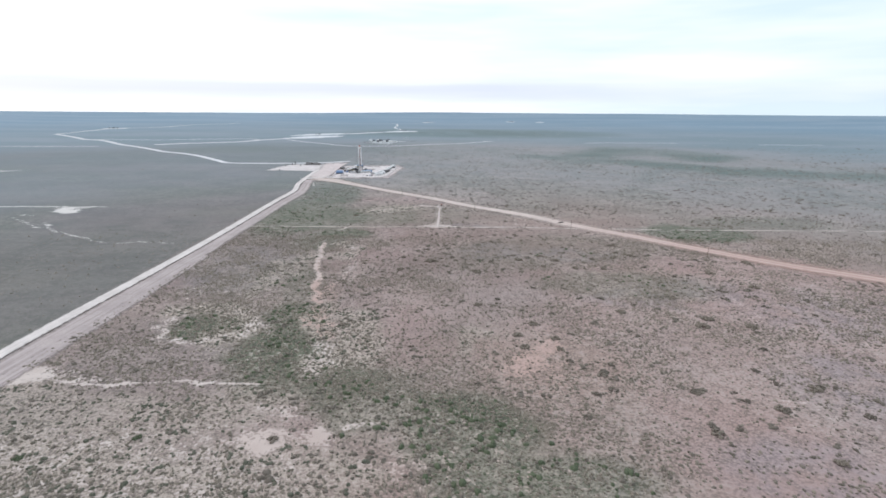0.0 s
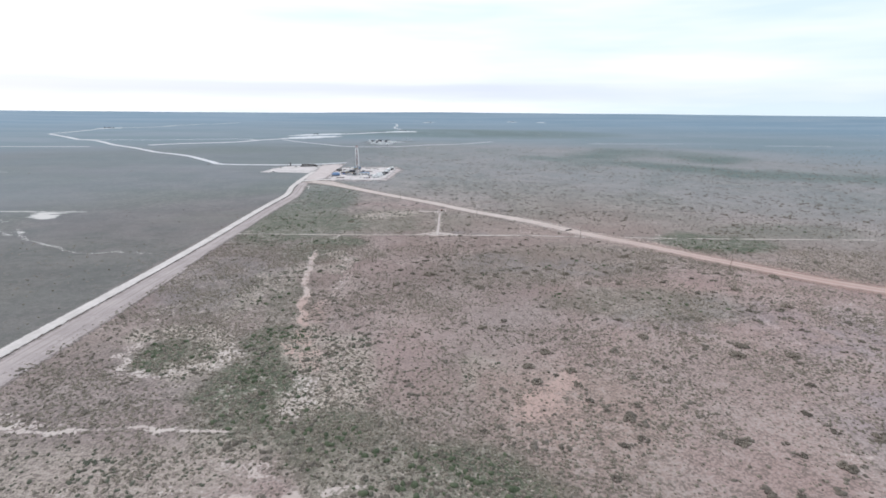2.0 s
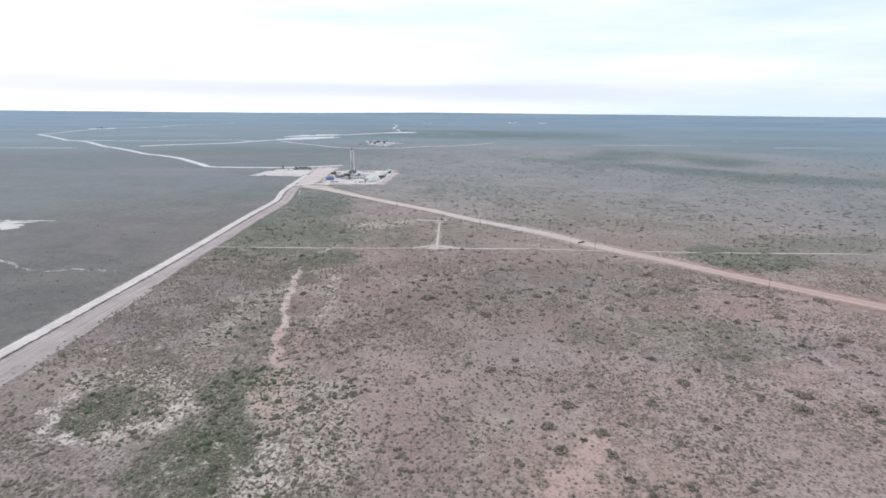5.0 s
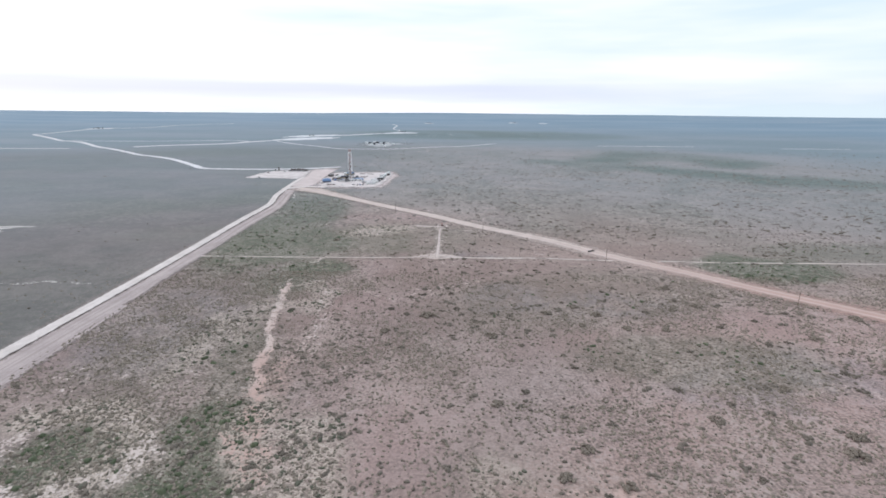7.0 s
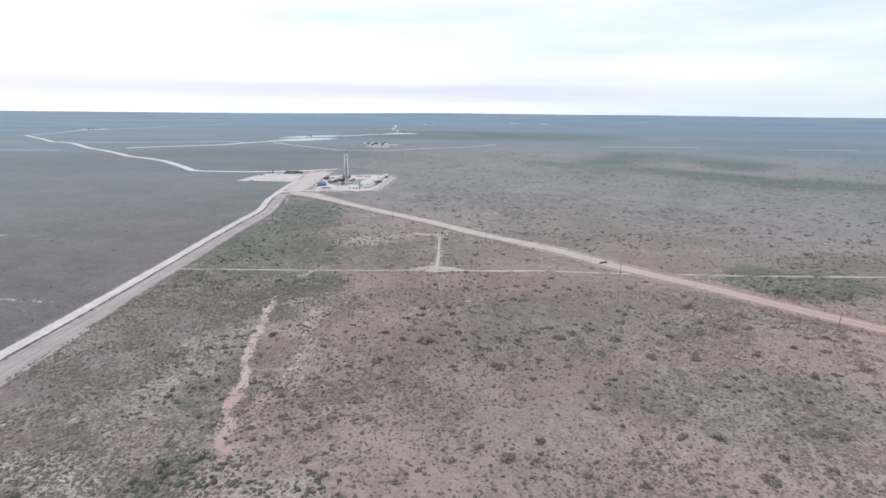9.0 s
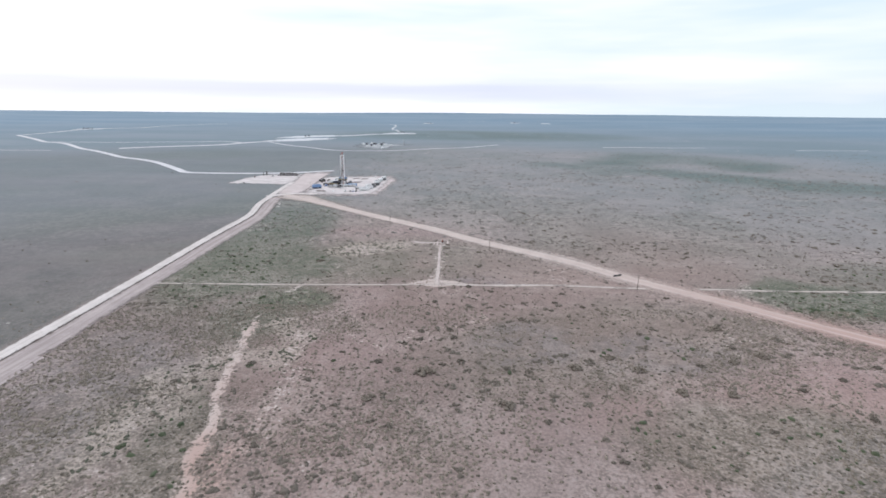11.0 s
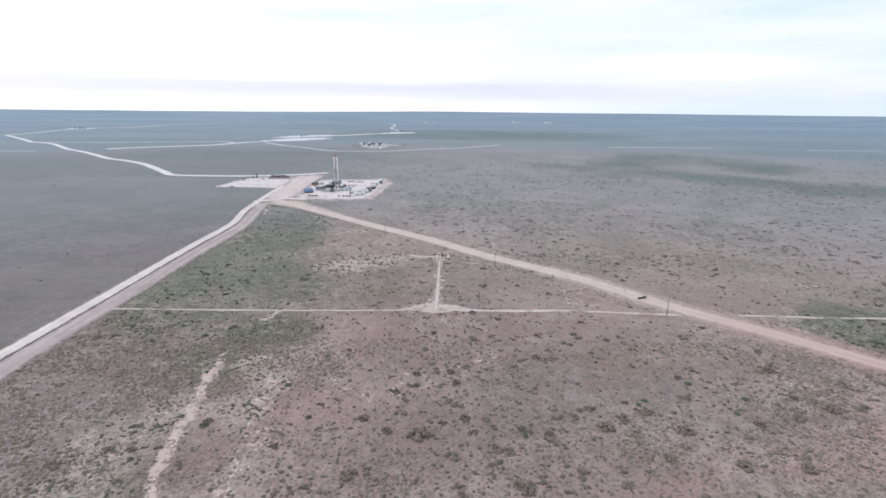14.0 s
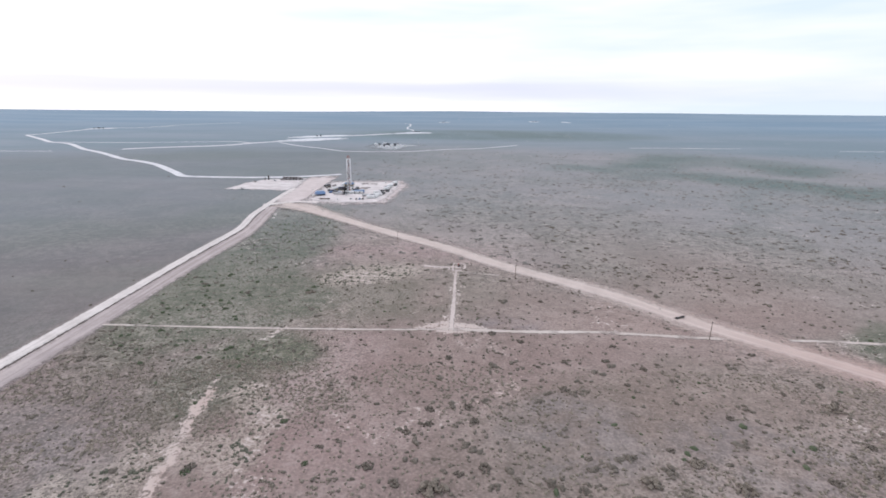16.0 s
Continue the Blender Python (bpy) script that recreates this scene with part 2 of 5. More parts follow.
def road_material(name, light, dark, ruts=0.5, ragged=0.35, far_red=None, grain=0.25, fade=0.06, streaks=0.0, gaps=1.0):
    m = Mat(name, 0.92)
    u = m.math("ABSOLUTE", m.attr("across"))
    patch = m.noise(0.06, 4, 0.6)
    grit = m.noise(0.9, 4, 0.65)
    c = m.mix(m.step(patch, 0.35, 0.66), dark, light)
    if far_red:
        c = m.mix(m.attr("redness"), c, far_red)
    c = m.mix(m.math("MULTIPLY", m.step(grit, 0.40, 0.62), 0.25), c, tuple(0.72 * v for v in dark))
    rut = m.math("MULTIPLY", m.step(m.math("ABSOLUTE", m.math("SUBTRACT", u, 0.36)), 0.16, 0.03), ruts)
    c = m.mix(m.math("MULTIPLY", rut, m.step(m.noise(0.02, 3), 0.3, 0.6)), c, tuple(min(1, 1.12 * v) for v in light))
    if streaks:
        lane = m.n.new("ShaderNodeCombineXYZ")
        m.put(lane.inputs[0], m.math("MULTIPLY", m.attr("across"), 4.0))
        m.put(lane.inputs[1], m.math("MULTIPLY", m.attr("along"), 0.012))
        worn = m.noise(1.0, 3, 0.6, lane.outputs[0])
        c = m.mix(m.math("MULTIPLY", m.step(worn, 0.46, 0.62), streaks), c, tuple(0.70 * v for v in dark))
        c = m.mix(m.math("MULTIPLY", m.step(worn, 0.44, 0.34), streaks * 0.8), c, tuple(min(0.8, 1.12 * v) for v in light))
    m.colour(c)
    m.bump(grit, 0.35, 0.12)
    edge = m.math("ADD", u, m.math("MULTIPLY", m.math("SUBTRACT", m.math("ADD", m.math("MULTIPLY", m.noise(grain, 4, 0.65), 0.6), m.math("MULTIPLY", m.noise(grain * 4.8, 3, 0.6), 0.4)), 0.5), ragged * 4))
    shown = m.step(edge, 0.86 + fade, 0.86 - fade)
    if gaps < 1:
        shown = m.math("MULTIPLY", shown, m.step(m.noise(0.045, 3, 0.6), 0.36, 0.52, gaps, 1.0))
    m.cut(shown)
    return m.m


def paint(name, colour, rough=0.5, metal=0.0, dirt=0.35, spread=0.12):
    """Weathered paint or steel: dust in patches, a little variation from thing to thing."""
    m = Mat(name, rough, metal)
    d = m.noise(0.9, 5, 0.65)
    streak = m.noise(2.0, 3, 0.6, stretch=(1.0, 1.0, 0.15))
    c = m.mix(m.math("MULTIPLY", m.rand(), spread * 3), colour, tuple(v * 0.7 for v in colour))
    c = m.mix(m.math("MULTIPLY", m.step(d, 0.42, 0.72), dirt), c, (0.34, 0.27, 0.22))
    c = m.mix(m.math("MULTIPLY", m.step(streak, 0.5, 0.75), dirt * 0.6), c, (0.16, 0.12, 0.09))
    m.colour(c)
    m.put(m.b.inputs["Roughness"], m.step(d, 0.3, 0.8, rough, min(1.0, rough + 0.25)))
    m.bump(d, 0.15, 0.03)
    return m.m


def shrub_material(name, a, b, tip):
    m = Mat(name, 0.9)
    c = m.mix(m.island(), a, b)
    c = m.mix(m.math("MULTIPLY", m.step(m.noise(3.5, 3, 0.7), 0.48, 0.66), 0.55), c, tip)
    c = m.mix(m.step(m.noise(0.012, 3), 0.40, 0.62, 0.0, 0.4), c, b)
    m.colour(c)
    m.bump(m.noise(5.0, 3), 0.8, 0.15)
    return m.m


GROUND = ground_material()
CALICHE = road_material("caliche_road", (0.68, 0.62, 0.585), (0.56, 0.505, 0.47), 0.6, 0.36, fade=0.12, streaks=0.35)
GRADED = road_material("graded_soil", (0.45, 0.382, 0.362), (0.365, 0.308, 0.292), 0.4, 0.42, fade=0.30, streaks=0.6)
EAST = road_material("sandy_road", (0.58, 0.49, 0.44), (0.50, 0.415, 0.37), 0.5, 0.40, (0.455, 0.302, 0.256), fade=0.46, streaks=0.22)
TRAIL = road_material("trail_sand", (0.57, 0.50, 0.45), (0.48, 0.41, 0.365), 0.2, 0.66, grain=0.42, fade=0.25, gaps=0.3)
SPURSAND = road_material("spur_sand", (0.56, 0.48, 0.44), (0.46, 0.385, 0.345), 0.2, 0.78, grain=0.36, fade=0.25)
PAD = road_material("caliche_pad", (0.69, 0.635, 0.61), (0.56, 0.505, 0.485), 0.0, 0.16, None, 0.09, 0.10)
WORNPAD = road_material("worn_caliche_pad", (0.68, 0.63, 0.605), (0.52, 0.465, 0.445), 0.0, 0.22, None, 0.06)
# far copies of caliche and graded soil, colours cooled for distance haze
FARPAD = road_material("hazed_caliche", (0.72, 0.72, 0.73), (0.50, 0.52, 0.54), 0.0, 0.42, None, 0.035, 0.12)
FARFAINT = road_material("hazed_worn_soil", (0.42, 0.43, 0.43), (0.30, 0.32, 0.325), 0.0, 0.55, None, 0.035, 0.25)
FARROAD = road_material("hazed_caliche_road", (0.70, 0.69, 0.69), (0.58, 0.57, 0.575), 0.0, 0.12)
PINK = road_material("bladed_pink_soil", (0.605, 0.525, 0.50), (0.52, 0.442, 0.415), 0.0, 0.26, None, 0.10, 0.14)
HEAP = paint("dumped_caliche", (0.56, 0.52, 0.49), 0.95, 0.0, 0.3)
BERM = paint("dark_berm_soil", (0.13, 0.105, 0.09), 0.95, 0.0, 0.3)
SHRUB = shrub_material("shrub_olive", (0.094, 0.079, 0.061), (0.154, 0.129, 0.104), (0.25, 0.212, 0.178))
SHRUB_GREEN = shrub_material("shrub_green", (0.050, 0.067, 0.033), (0.090, 0.106, 0.058), (0.16, 0.18, 0.11))
# the olive shrub again, paled and greyed in colour for distance haze
SHRUB_HAZED = shrub_material("shrub_olive_hazed", (0.135, 0.128, 0.112), (0.185, 0.168, 0.150), (0.26, 0.23, 0.20))
SHRUB_MEADOW = shrub_material("shrub_meadow", (0.092, 0.101, 0.066), (0.134, 0.136, 0.096), (0.20, 0.20, 0.15))
SHRUB_DULL = shrub_material("shrub_dull_brown", (0.150, 0.126, 0.098), (0.210, 0.176, 0.140), (0.27, 0.23, 0.19))
SHRUB_LACE = shrub_material("shrub_dull_olive", (0.070, 0.076, 0.050), (0.125, 0.122, 0.090), (0.21, 0.195, 0.15))
TUFT = shrub_material("dry_tuft", (0.12, 0.105, 0.08), (0.25, 0.21, 0.165), (0.40, 0.345, 0.28))
WHITE = paint("white_paint", (0.82, 0.82, 0.81), 0.45, 0.0, 0.18, 0.05)
FARDARK = paint("dark_tank_paint", (0.045, 0.05, 0.06), 0.6, 0.0, 0.06)
FARWHITE = paint("clean_white_paint", (0.82, 0.82, 0.82), 0.5, 0.0, 0.08, 0.04)
AWNING = paint("weathered_blue_sheet", (0.15, 0.26, 0.46), 0.55, 0.0, 0.3)
BLUE = paint("blue_paint", (0.06, 0.17, 0.42), 0.45, 0.0, 0.25)
PALEBLUE = paint("pale_blue_paint", (0.33, 0.48, 0.68), 0.45)
STEEL = paint("galvanised_steel", (0.55, 0.55, 0.56), 0.45, 0.6, 0.25)
DARKSTEEL = paint("dark_steel", (0.040, 0.040, 0.045), 0.55, 0.2, 0.12)
RUST = paint("rusty_pipe", (0.11, 0.075, 0.06), 0.75, 0.2, 0.3)
TANKBROWN = paint("tank_brown", (0.085, 0.070, 0.062), 0.6, 0.0, 0.25)
MASTPAINT = paint("mast_paint", (0.88, 0.87, 0.87), 0.4, 0.0, 0.06, 0.03)
REDPAINT = paint("red_oxide_paint", (0.42, 0.13, 0.10), 0.5)
YELLOW = paint("yellow_paint", (0.65, 0.45, 0.06), 0.5)
RUBBER = paint("rubber", (0.025, 0.025, 0.025), 0.85, 0.0, 0.4)
GLASS = paint("dark_glazing", (0.03, 0.035, 0.04), 0.12, 0.0, 0.1)
NAVY = paint("dark_blue_grey_paint", (0.075, 0.088, 0.125), 0.5, 0.1, 0.25)
POLEWOOD = paint("weathered_pole_wood", (0.15, 0.115, 0.09), 0.9, 0.0, 0.2)


# ---- mesh helpers ----
def part(name, bm, material, parent=None, label=""):
    me = bpy.data.meshes.new(name)
    bm.to_mesh(me)
    bm.free()
    me.materials.append(material)
    ob = new(name, me)
    if parent:
        ob.parent = parent
    return tagged(ob, label) if label else ob


def empty(name, m, label, category, group="", kind=""):
    ob = new(name)
    ob.empty_display_size = 0.5
    ob.matrix_basis = m
    return tagged(ob, label, category, group, kind)


def box(bm, x, y, z, sx, sy, sz, rz=0.0, bevel=0.0):
    """A box of that size, its middle at x, y and its foot at z."""
    m = pose(x, y, z + sz / 2, 0, 0, rz) @ Matrix.Diagonal((sx, sy, sz, 1))
    made = bmesh.ops.create_cube(bm, size=1, matrix=m)["verts"]
    if bevel:
        edges = list({e for v in made for e in v.link_edges})
        bmesh.ops.bevel(bm, geom=edges, offset=bevel, segments=1, affect="EDGES")
    return bm


def bx(*args, **kw):
    return box(bmesh.new(), *args, **kw)


def tube(bm, a, b, r, n=6, r2=None):
    a, b = Vector(a), Vector(b)
    d = b - a
    m = Matrix.Translation((a + b) / 2) @ d.to_track_quat("Z", "Y").to_matrix().to_4x4()
    bmesh.ops.create_cone(bm, cap_ends=True, segments=n, radius1=r, radius2=r if r2 is None else r2, depth=d.length, matrix=m)
    return bm


def tb(*args, **kw):
    return tube(bmesh.new(), *args, **kw)


def cyl(x, y, z, r, h, n=20, bevel=0.0):
    bm = bmesh.new()
    bmesh.ops.create_cone(bm, cap_ends=True, segments=n, radius1=r, radius2=r, depth=h, matrix=pose(x, y, z + h / 2))
    if bevel:
        rim = [e for e in bm.edges if all(v.co.z > z + h - 0.001 for v in e.verts)]
        bmesh.ops.bevel(bm, geom=rim, offset=bevel, segments=2, affect="EDGES")
    return bm


def mesh_object(name, verts, faces, material, attrs=None):
    me = bpy.data.meshes.new(name)
    verts, faces = np.asarray(verts, np.float32), np.asarray(faces, np.int32)
    k = faces.shape[1]
    me.vertices.add(len(verts))
    me.vertices.foreach_set("co", verts.ravel())
    me.loops.add(faces.size)
    me.loops.foreach_set("vertex_index", faces.ravel())
    me.polygons.add(len(faces))
    me.polygons.foreach_set("loop_start", np.arange(0, faces.size, k, dtype=np.int32))
    me.update(calc_edges=True)
    for key, value in (attrs or {}).items():
        a = me.attributes.new(key, "FLOAT", "POINT")
        a.data.foreach_set("value", np.asarray(value, np.float32))
    me.materials.append(material)
    return new(name, me)


# ---- smooth random fields in the plan ----
def lattice(seed):
    return np.random.RandomState(seed).rand(256, 256)


TABLES = [lattice(k) for k in range(6)]


def field(x, y, size, seed=0, octaves=3):
    """Value noise between 0 and 1, with features of about that size in metres."""
    total, norm = np.zeros_like(x, dtype=float), 0.0
    for o in range(octaves):
        t = TABLES[(seed + o) % 6]
        u, v = x / size * 2 ** o + 37.3 * o + seed * 11.7, y / size * 2 ** o + 91.1 * o + seed * 5.3
        i, j = np.floor(u).astype(int), np.floor(v).astype(int)
        f, g = u - i, v - j
        f, g = f * f * (3 - 2 * f), g * g * (3 - 2 * g)
        i0, i1, j0, j1 = i % 256, (i + 1) % 256, j % 256, (j + 1) % 256
        n = (t[i0, j0] * (1 - f) + t[i1, j0] * f) * (1 - g) + (t[i0, j1] * (1 - f) + t[i1, j1] * f) * g
        total += n * 0.5 ** o
        norm += 0.5 ** o
    return total / norm


def smooth(v, lo, hi):
    k = np.clip((v - lo) / (hi - lo), 0, 1)
    return k * k * (3 - 2 * k)


def near_line(x, y, line):
    """The distance from x, y to a polyline."""
    best = np.full(x.shape, 1e9)
    for (ax, ay), (bx_, by_) in zip(line, line[1:]):
        dx, dy = bx_ - ax, by_ - ay
        k = np.clip(((x - ax) * dx + (y - ay) * dy) / (dx * dx + dy * dy), 0, 1)
        best = np.minimum(best, np.hypot(x - ax - k * dx, y - ay - k * dy))
    return best


def oval(x, y, cx, cy, rx, ry, turn=0.0):
    """1 in the middle of an oval, 0 at its rim and negative outside."""
    c, s = math.cos(radians(turn)), math.sin(radians(turn))
    u, v = (x - cx) * c + (y - cy) * s, -(x - cx) * s + (y - cy) * c
    return 1 - np.hypot(u / rx, v / ry)


def ground_height(x, y):
    """Flat round the well, rising very gently towards the far country."""
    r = np.hypot(x, y - 130)
    k = np.clip((r - 1400) / 3500, 0, 1)
    rise = smooth(x / np.maximum(r, 1.0), -0.45, 0.05)
    return 24 * k ** 1.6 + 22 * k ** 4 * rise + k * 5 * (field(x, y, 700, 3, 2) - 0.5)


# ---- the plan ----
WEST_ROAD = [(-222.4, 60), (-221.4, 200), (-220.4, 267), (-216, 400), (-215.8, 503), (-217.4, 600), (-217.6, 657), (-216.6, 691), (-216.4, 720), (-219.5, 743), (-225.5, 769), (-230, 795), (-232, 826), (-235, 862), (-237.5, 898), (-239, 937), (-240, 965)]
RIGHT_OF_WAY = [(-211, 60), (-209, 228), (-207, 300), (-204.5, 400), (-204.3, 503), (-206, 600), (-204.5, 669), (-203.5, 709), (-206.5, 735), (-213, 770), (-219, 808), (-223, 834)]
EAST_ROAD = [(-216, 854), (-195, 837), (-165, 809), (-133, 780), (-66, 716), (-18, 676), (34, 620), (71, 591), (101, 563), (125, 533), (146, 511), (165, 494), (192, 468), (213, 445), (247, 413), (277, 385), (306, 365), (325, 352), (400, 285), (520, 170), (640, 60)]
CROSS_TRAIL = [(-203, 505), (-161, 505), (-99, 505.5), (-37, 507.5), (-6, 510), (9, 509.5), (39, 508.5), (71, 511), (100, 508.5), (131, 506), (147, 507)]
CROSS_TRAIL_EAST = [(172, 506), (196, 506), (221, 504), (300, 505), (420, 506), (560, 506)]
STEM = [(-7, 508), (-6, 554), (-6, 598), (-4, 622)]
SPUR = [(-30, 622), (-24, 619), (-13, 618.5), (-2, 619.5)]
SPUR_EAST = [(-2, 610), (8, 605), (26, 602)]
WASH = [(-66, 236), (-72, 258), (-78, 283), (-83, 303), (-87, 322), (-90, 341), (-95, 362), (-99, 385), (-103, 402), (-106, 420), (-107, 437), (-109, 452)]
SOUTH_TRAIL = [(-200, 199), (-176, 203), (-149, 202), (-123, 202), (-97, 202), (-83, 201)]
WEST_TRACK = [(-470, 535), (-458, 528), (-431, 510), (-410, 493), (-395, 489), (-378, 478), (-362, 467), (-340, 455), (-321, 446), (-307, 437), (-293, 435), (-275, 442), (-240, 437)]
WEST_TRACK_SPUR = [(-398, 492), (-404, 506), (-413, 519)]
NORTHWEST_ROAD = [(-208, 1115), (-253, 1086), (-310, 1068), (-355, 1062), (-427, 1062), (-460, 1067), (-484, 1099), (-508, 1125), (-550, 1173), (-591, 1217), (-624, 1244), (-664, 1273), (-709, 1296), (-772, 1357), (-838, 1417), (-885, 1456), (-933, 1488), (-1028, 1586), (-1080, 1636), (-1128, 1669), (-1166, 1673), (-1254, 1758), (-1373, 1861), (-1452, 1929)]
LINK = [(-238, 842), (-220, 858), (-202, 867), (-178, 864)]
# stretches where bushes stand close on pale sand: line, half width, strength
LACE = [([(-162, 285), (-150, 288), (-136, 291), (-116, 276), (-112, 258), (-122, 246)], 15, 1.0), ([(-55, 279), (-52, 268), (-47, 247), (-44, 226), (-62, 218)], 17, 1.0), ([(-76, 290), (-70, 258)], 14, 0.9),
        ([(-128, 386), (-124, 366), (-129, 349), (-121, 332), (-127, 314)], 10, 0.75), ([(-110, 404), (-115, 380), (-119, 355)], 16, 0.58), ([(-94, 404), (-82, 400), (-78, 424), (-92, 444)], 12, 0.65),
        ([(-189, 196), (-154, 176), (-110, 174), (-78, 186)], 24, 0.68), ([(-165, 155), (-109, 141), (-42, 142)], 28, 0.78), ([(-30, 184), (14, 158), (44, 144)], 24, 0.4), ([(-84, 592), (-68, 604), (-48, 610)], 26, 0.85), ([(26, 254), (14, 262), (10, 240)], 9, 0.6)]
# patches of lilac-grey herbs: middle and radii
LILAC = [(-158, 372, 58, 75), (178, 328, 55, 34), (129, 312, 45, 22), (42, 429, 34, 24), (107, 411, 50, 28), (39, 410, 34, 20), (21, 518, 28, 13), (246, 286, 80, 55), (194, 207, 50, 45), (133, 150, 45, 22)]
# patches of green brush: middle, radii, turn and strength
GREENS = [(-132, 262, 24, 18, 0, 1.0), (-84, 234, 30, 30, 10, 1.0), (-88, 275, 18, 26, 0, 0.9), (10, 172, 32, 30, -20, 1.0), (34, 143, 46, 18, 0, 1.0), (-58, 206, 48, 18, 0, 0.8), (-28, 188, 36, 20, -15, 0.75), (-98, 330, 16, 50, 8, 0.5)]
GREENS_NORTH = [(-165, 545, 48, 90, 0, 0.85), (-160, 690, 40, 110, 0, 0.8), (-85, 560, 70, 60, 0, 0.45), (-95, 480, 32, 22, 0, 0.9), (-112, 450, 26, 34, 10, 0.7), (252, 488, 58, 38, -8, 1.0), (345, 540, 90, 40, 0, 0.5), (90, 430, 120, 60, 20, 0.35), (128, 338, 68, 34, 0, 0.5)]


def cover(x, y):
    """What grows or lies bare at x, y, and the haze tints: a dictionary of fields between 0 and 1."""
    wx = x + 15 * (field(x, y, 22, 1) - 0.5) + 7 * (field(x, y, 7.5, 3, 2) - 0.5)
    wy = y + 15 * (field(x, y, 22, 2) - 0.5) + 7 * (field(x, y, 7.5, 4, 2) - 0.5)
    r = np.hypot(x, y - 130)
    west = smooth(-x, 214, 226)
    green = np.zeros_like(x)
    for cx, cy, rx, ry, turn, k in GREENS + GREENS_NORTH:
        green = np.maximum(green, k * smooth(oval(wx, wy, cx, cy, rx, ry, turn), -0.25, 0.45))
    green = np.maximum(green, (0.16 + 0.12 * smooth(y, 450, 600)) * smooth(field(x, y, 120, 4), 0.48, 0.66))
    green = np.where(west > 0.5, np.maximum(green * 0.6, 0.45 * smooth(field(x, y, 260, 2), 0.42, 0.62)), green)
    bx_, by_ = x + 110 * (field(x, y, 200, 0) - 0.5), y + 170 * (field(x, y, 150, 4) - 0.5)
    belt = smooth(near_line(bx_, by_, [(215, 1225), (327, 1160), (429, 1144), (497, 1077), (540, 1005), (700, 970), (950, 900)]), 105, 20)
    belt = np.maximum(belt, 0.9 * smooth(near_line(bx_, by_, [(378, 1305), (520, 1450), (601, 1400), (650, 1290)]), 120, 30))
    belt = belt * (0.6 + 0.4 * smooth(field(x * 0.6, y, 110, 2), 0.40, 0.60))
    green = np.maximum(green, 0.6 * belt)
    bare = np.zeros_like(x)

    def lay(v, k):
        np.maximum(bare, k * v, out=bare)

    lay(smooth(near_line(wx * 0.7 + x * 0.3, wy * 0.7 + y * 0.3, WASH), 9.5 - 3.0 * smooth(y, 300, 350), 0.0) * (0.50 + 0.42 * smooth(y, 250, 345)) * (1 - 0.25 * smooth(y, 436, 452)), 0.98)
    lay(smooth(near_line(wx, wy, [(-75, 280), (-64, 238), (-60, 215)]), 20, 3), 0.64)
    lay(smooth(near_line(wx, wy, [(-112, 438), (-92, 446)]), 20, 1), 0.50)
    lay(smooth(near_line(wx, wy, [(-92, 300), (-76, 330), (-72, 390), (-80, 430)]), 15, 3), 0.52)
    lay(smooth(near_line(wx, wy, [(-122, 345), (-118, 372), (-112, 400)]), 11, 2), 0.44)
    lay(smooth(near_line(x, 0.5 * wy + 0.5 * y, SOUTH_TRAIL), 3.2, 0.2), 0.92)
    lay(smooth(near_line(wx, wy, [(-205, 212), (-180, 210), (-150, 206)]), 8, 2), 0.6)
    lay(smooth(np.abs(oval(wx, wy, -133, 266, 27, 24)), 0.42, 0.05) * smooth(field(x, y, 20, 5), 0.3, 0.6), 0.66)
    lay(smooth(oval(wx, wy, -108, 262, 14, 28, 8), 0.0, 0.6), 0.62)
    lay(smooth(oval(wx, wy, -68, 160, 25, 13), 0.0, 0.8), 0.90)
    lay(smooth(oval(wx, wy, -45, 167, 18, 11, 30), 0.0, 0.8), 0.88)
    lay(smooth(oval(wx, wy, -66, 181, 16, 11), 0.0, 0.6), 0.64)
    lay(smooth(oval(wx, wy, -30, 177, 8, 4), 0.0, 0.5), 0.75)
    lay(smooth(oval(wx, wy, -20, 150, 30, 10), 0.0, 0.6), 0.60)
    lay(smooth(near_line(0.6 * wx + 0.4 * x, 0.6 * wy + 0.4 * y, [(37, 217), (43, 229), (51, 239), (57, 246)]), 15, 0.5), 0.78)
    lay(smooth(oval(wx, wy, 43, 248, 16, 8), 0.0, 0.8), 0.62)
    lay(smooth(oval(wx, wy, 50, 220, 28, 26), 0.0, 0.8), 0.55)
    lay(smooth(near_line(wx, wy, [(14, 244), (24, 256)]), 4, 0.5), 0.5)
    lay(smooth(near_line(wx, wy, [(-170, 148), (-110, 158), (-60, 146)]), 14, 2), 0.55)
    lay(smooth(near_line(wx, wy, [(-150, 132), (-80, 136)]), 9, 2), 0.58)
    lay(smooth(near_line(wx, wy, STEM), 8, 0.5), 0.60)
    lay(smooth(near_line(wx, wy, SPUR), 8, 0.5), 0.60)
    lay(smooth(near_line(0.5 * wx + 0.5 * x, 0.5 * wy + 0.5 * y, [(-24, 511), (-7, 516), (10, 511)]), 8, 0.5), 0.92)
    lay(smooth(near_line(x, y, STEM), 24, 1) * smooth(np.abs(y - 511), 14, 2), 1.0)
    lay(smooth(near_line(wx, wy, [(-99, 505), (-104, 492)]), 7, 1), 0.7)
    lay(smooth(oval(wx, wy, -437, 573, 27, 13, -38), 0.0, 0.5), 1.15)
    lay(smooth(oval(wx, wy, -442, 588, 26, 7), 0.0, 0.5), 1.1)
    lay(smooth(oval(wx, wy, -462, 548, 22, 7), 0.0, 0.7), 0.7)
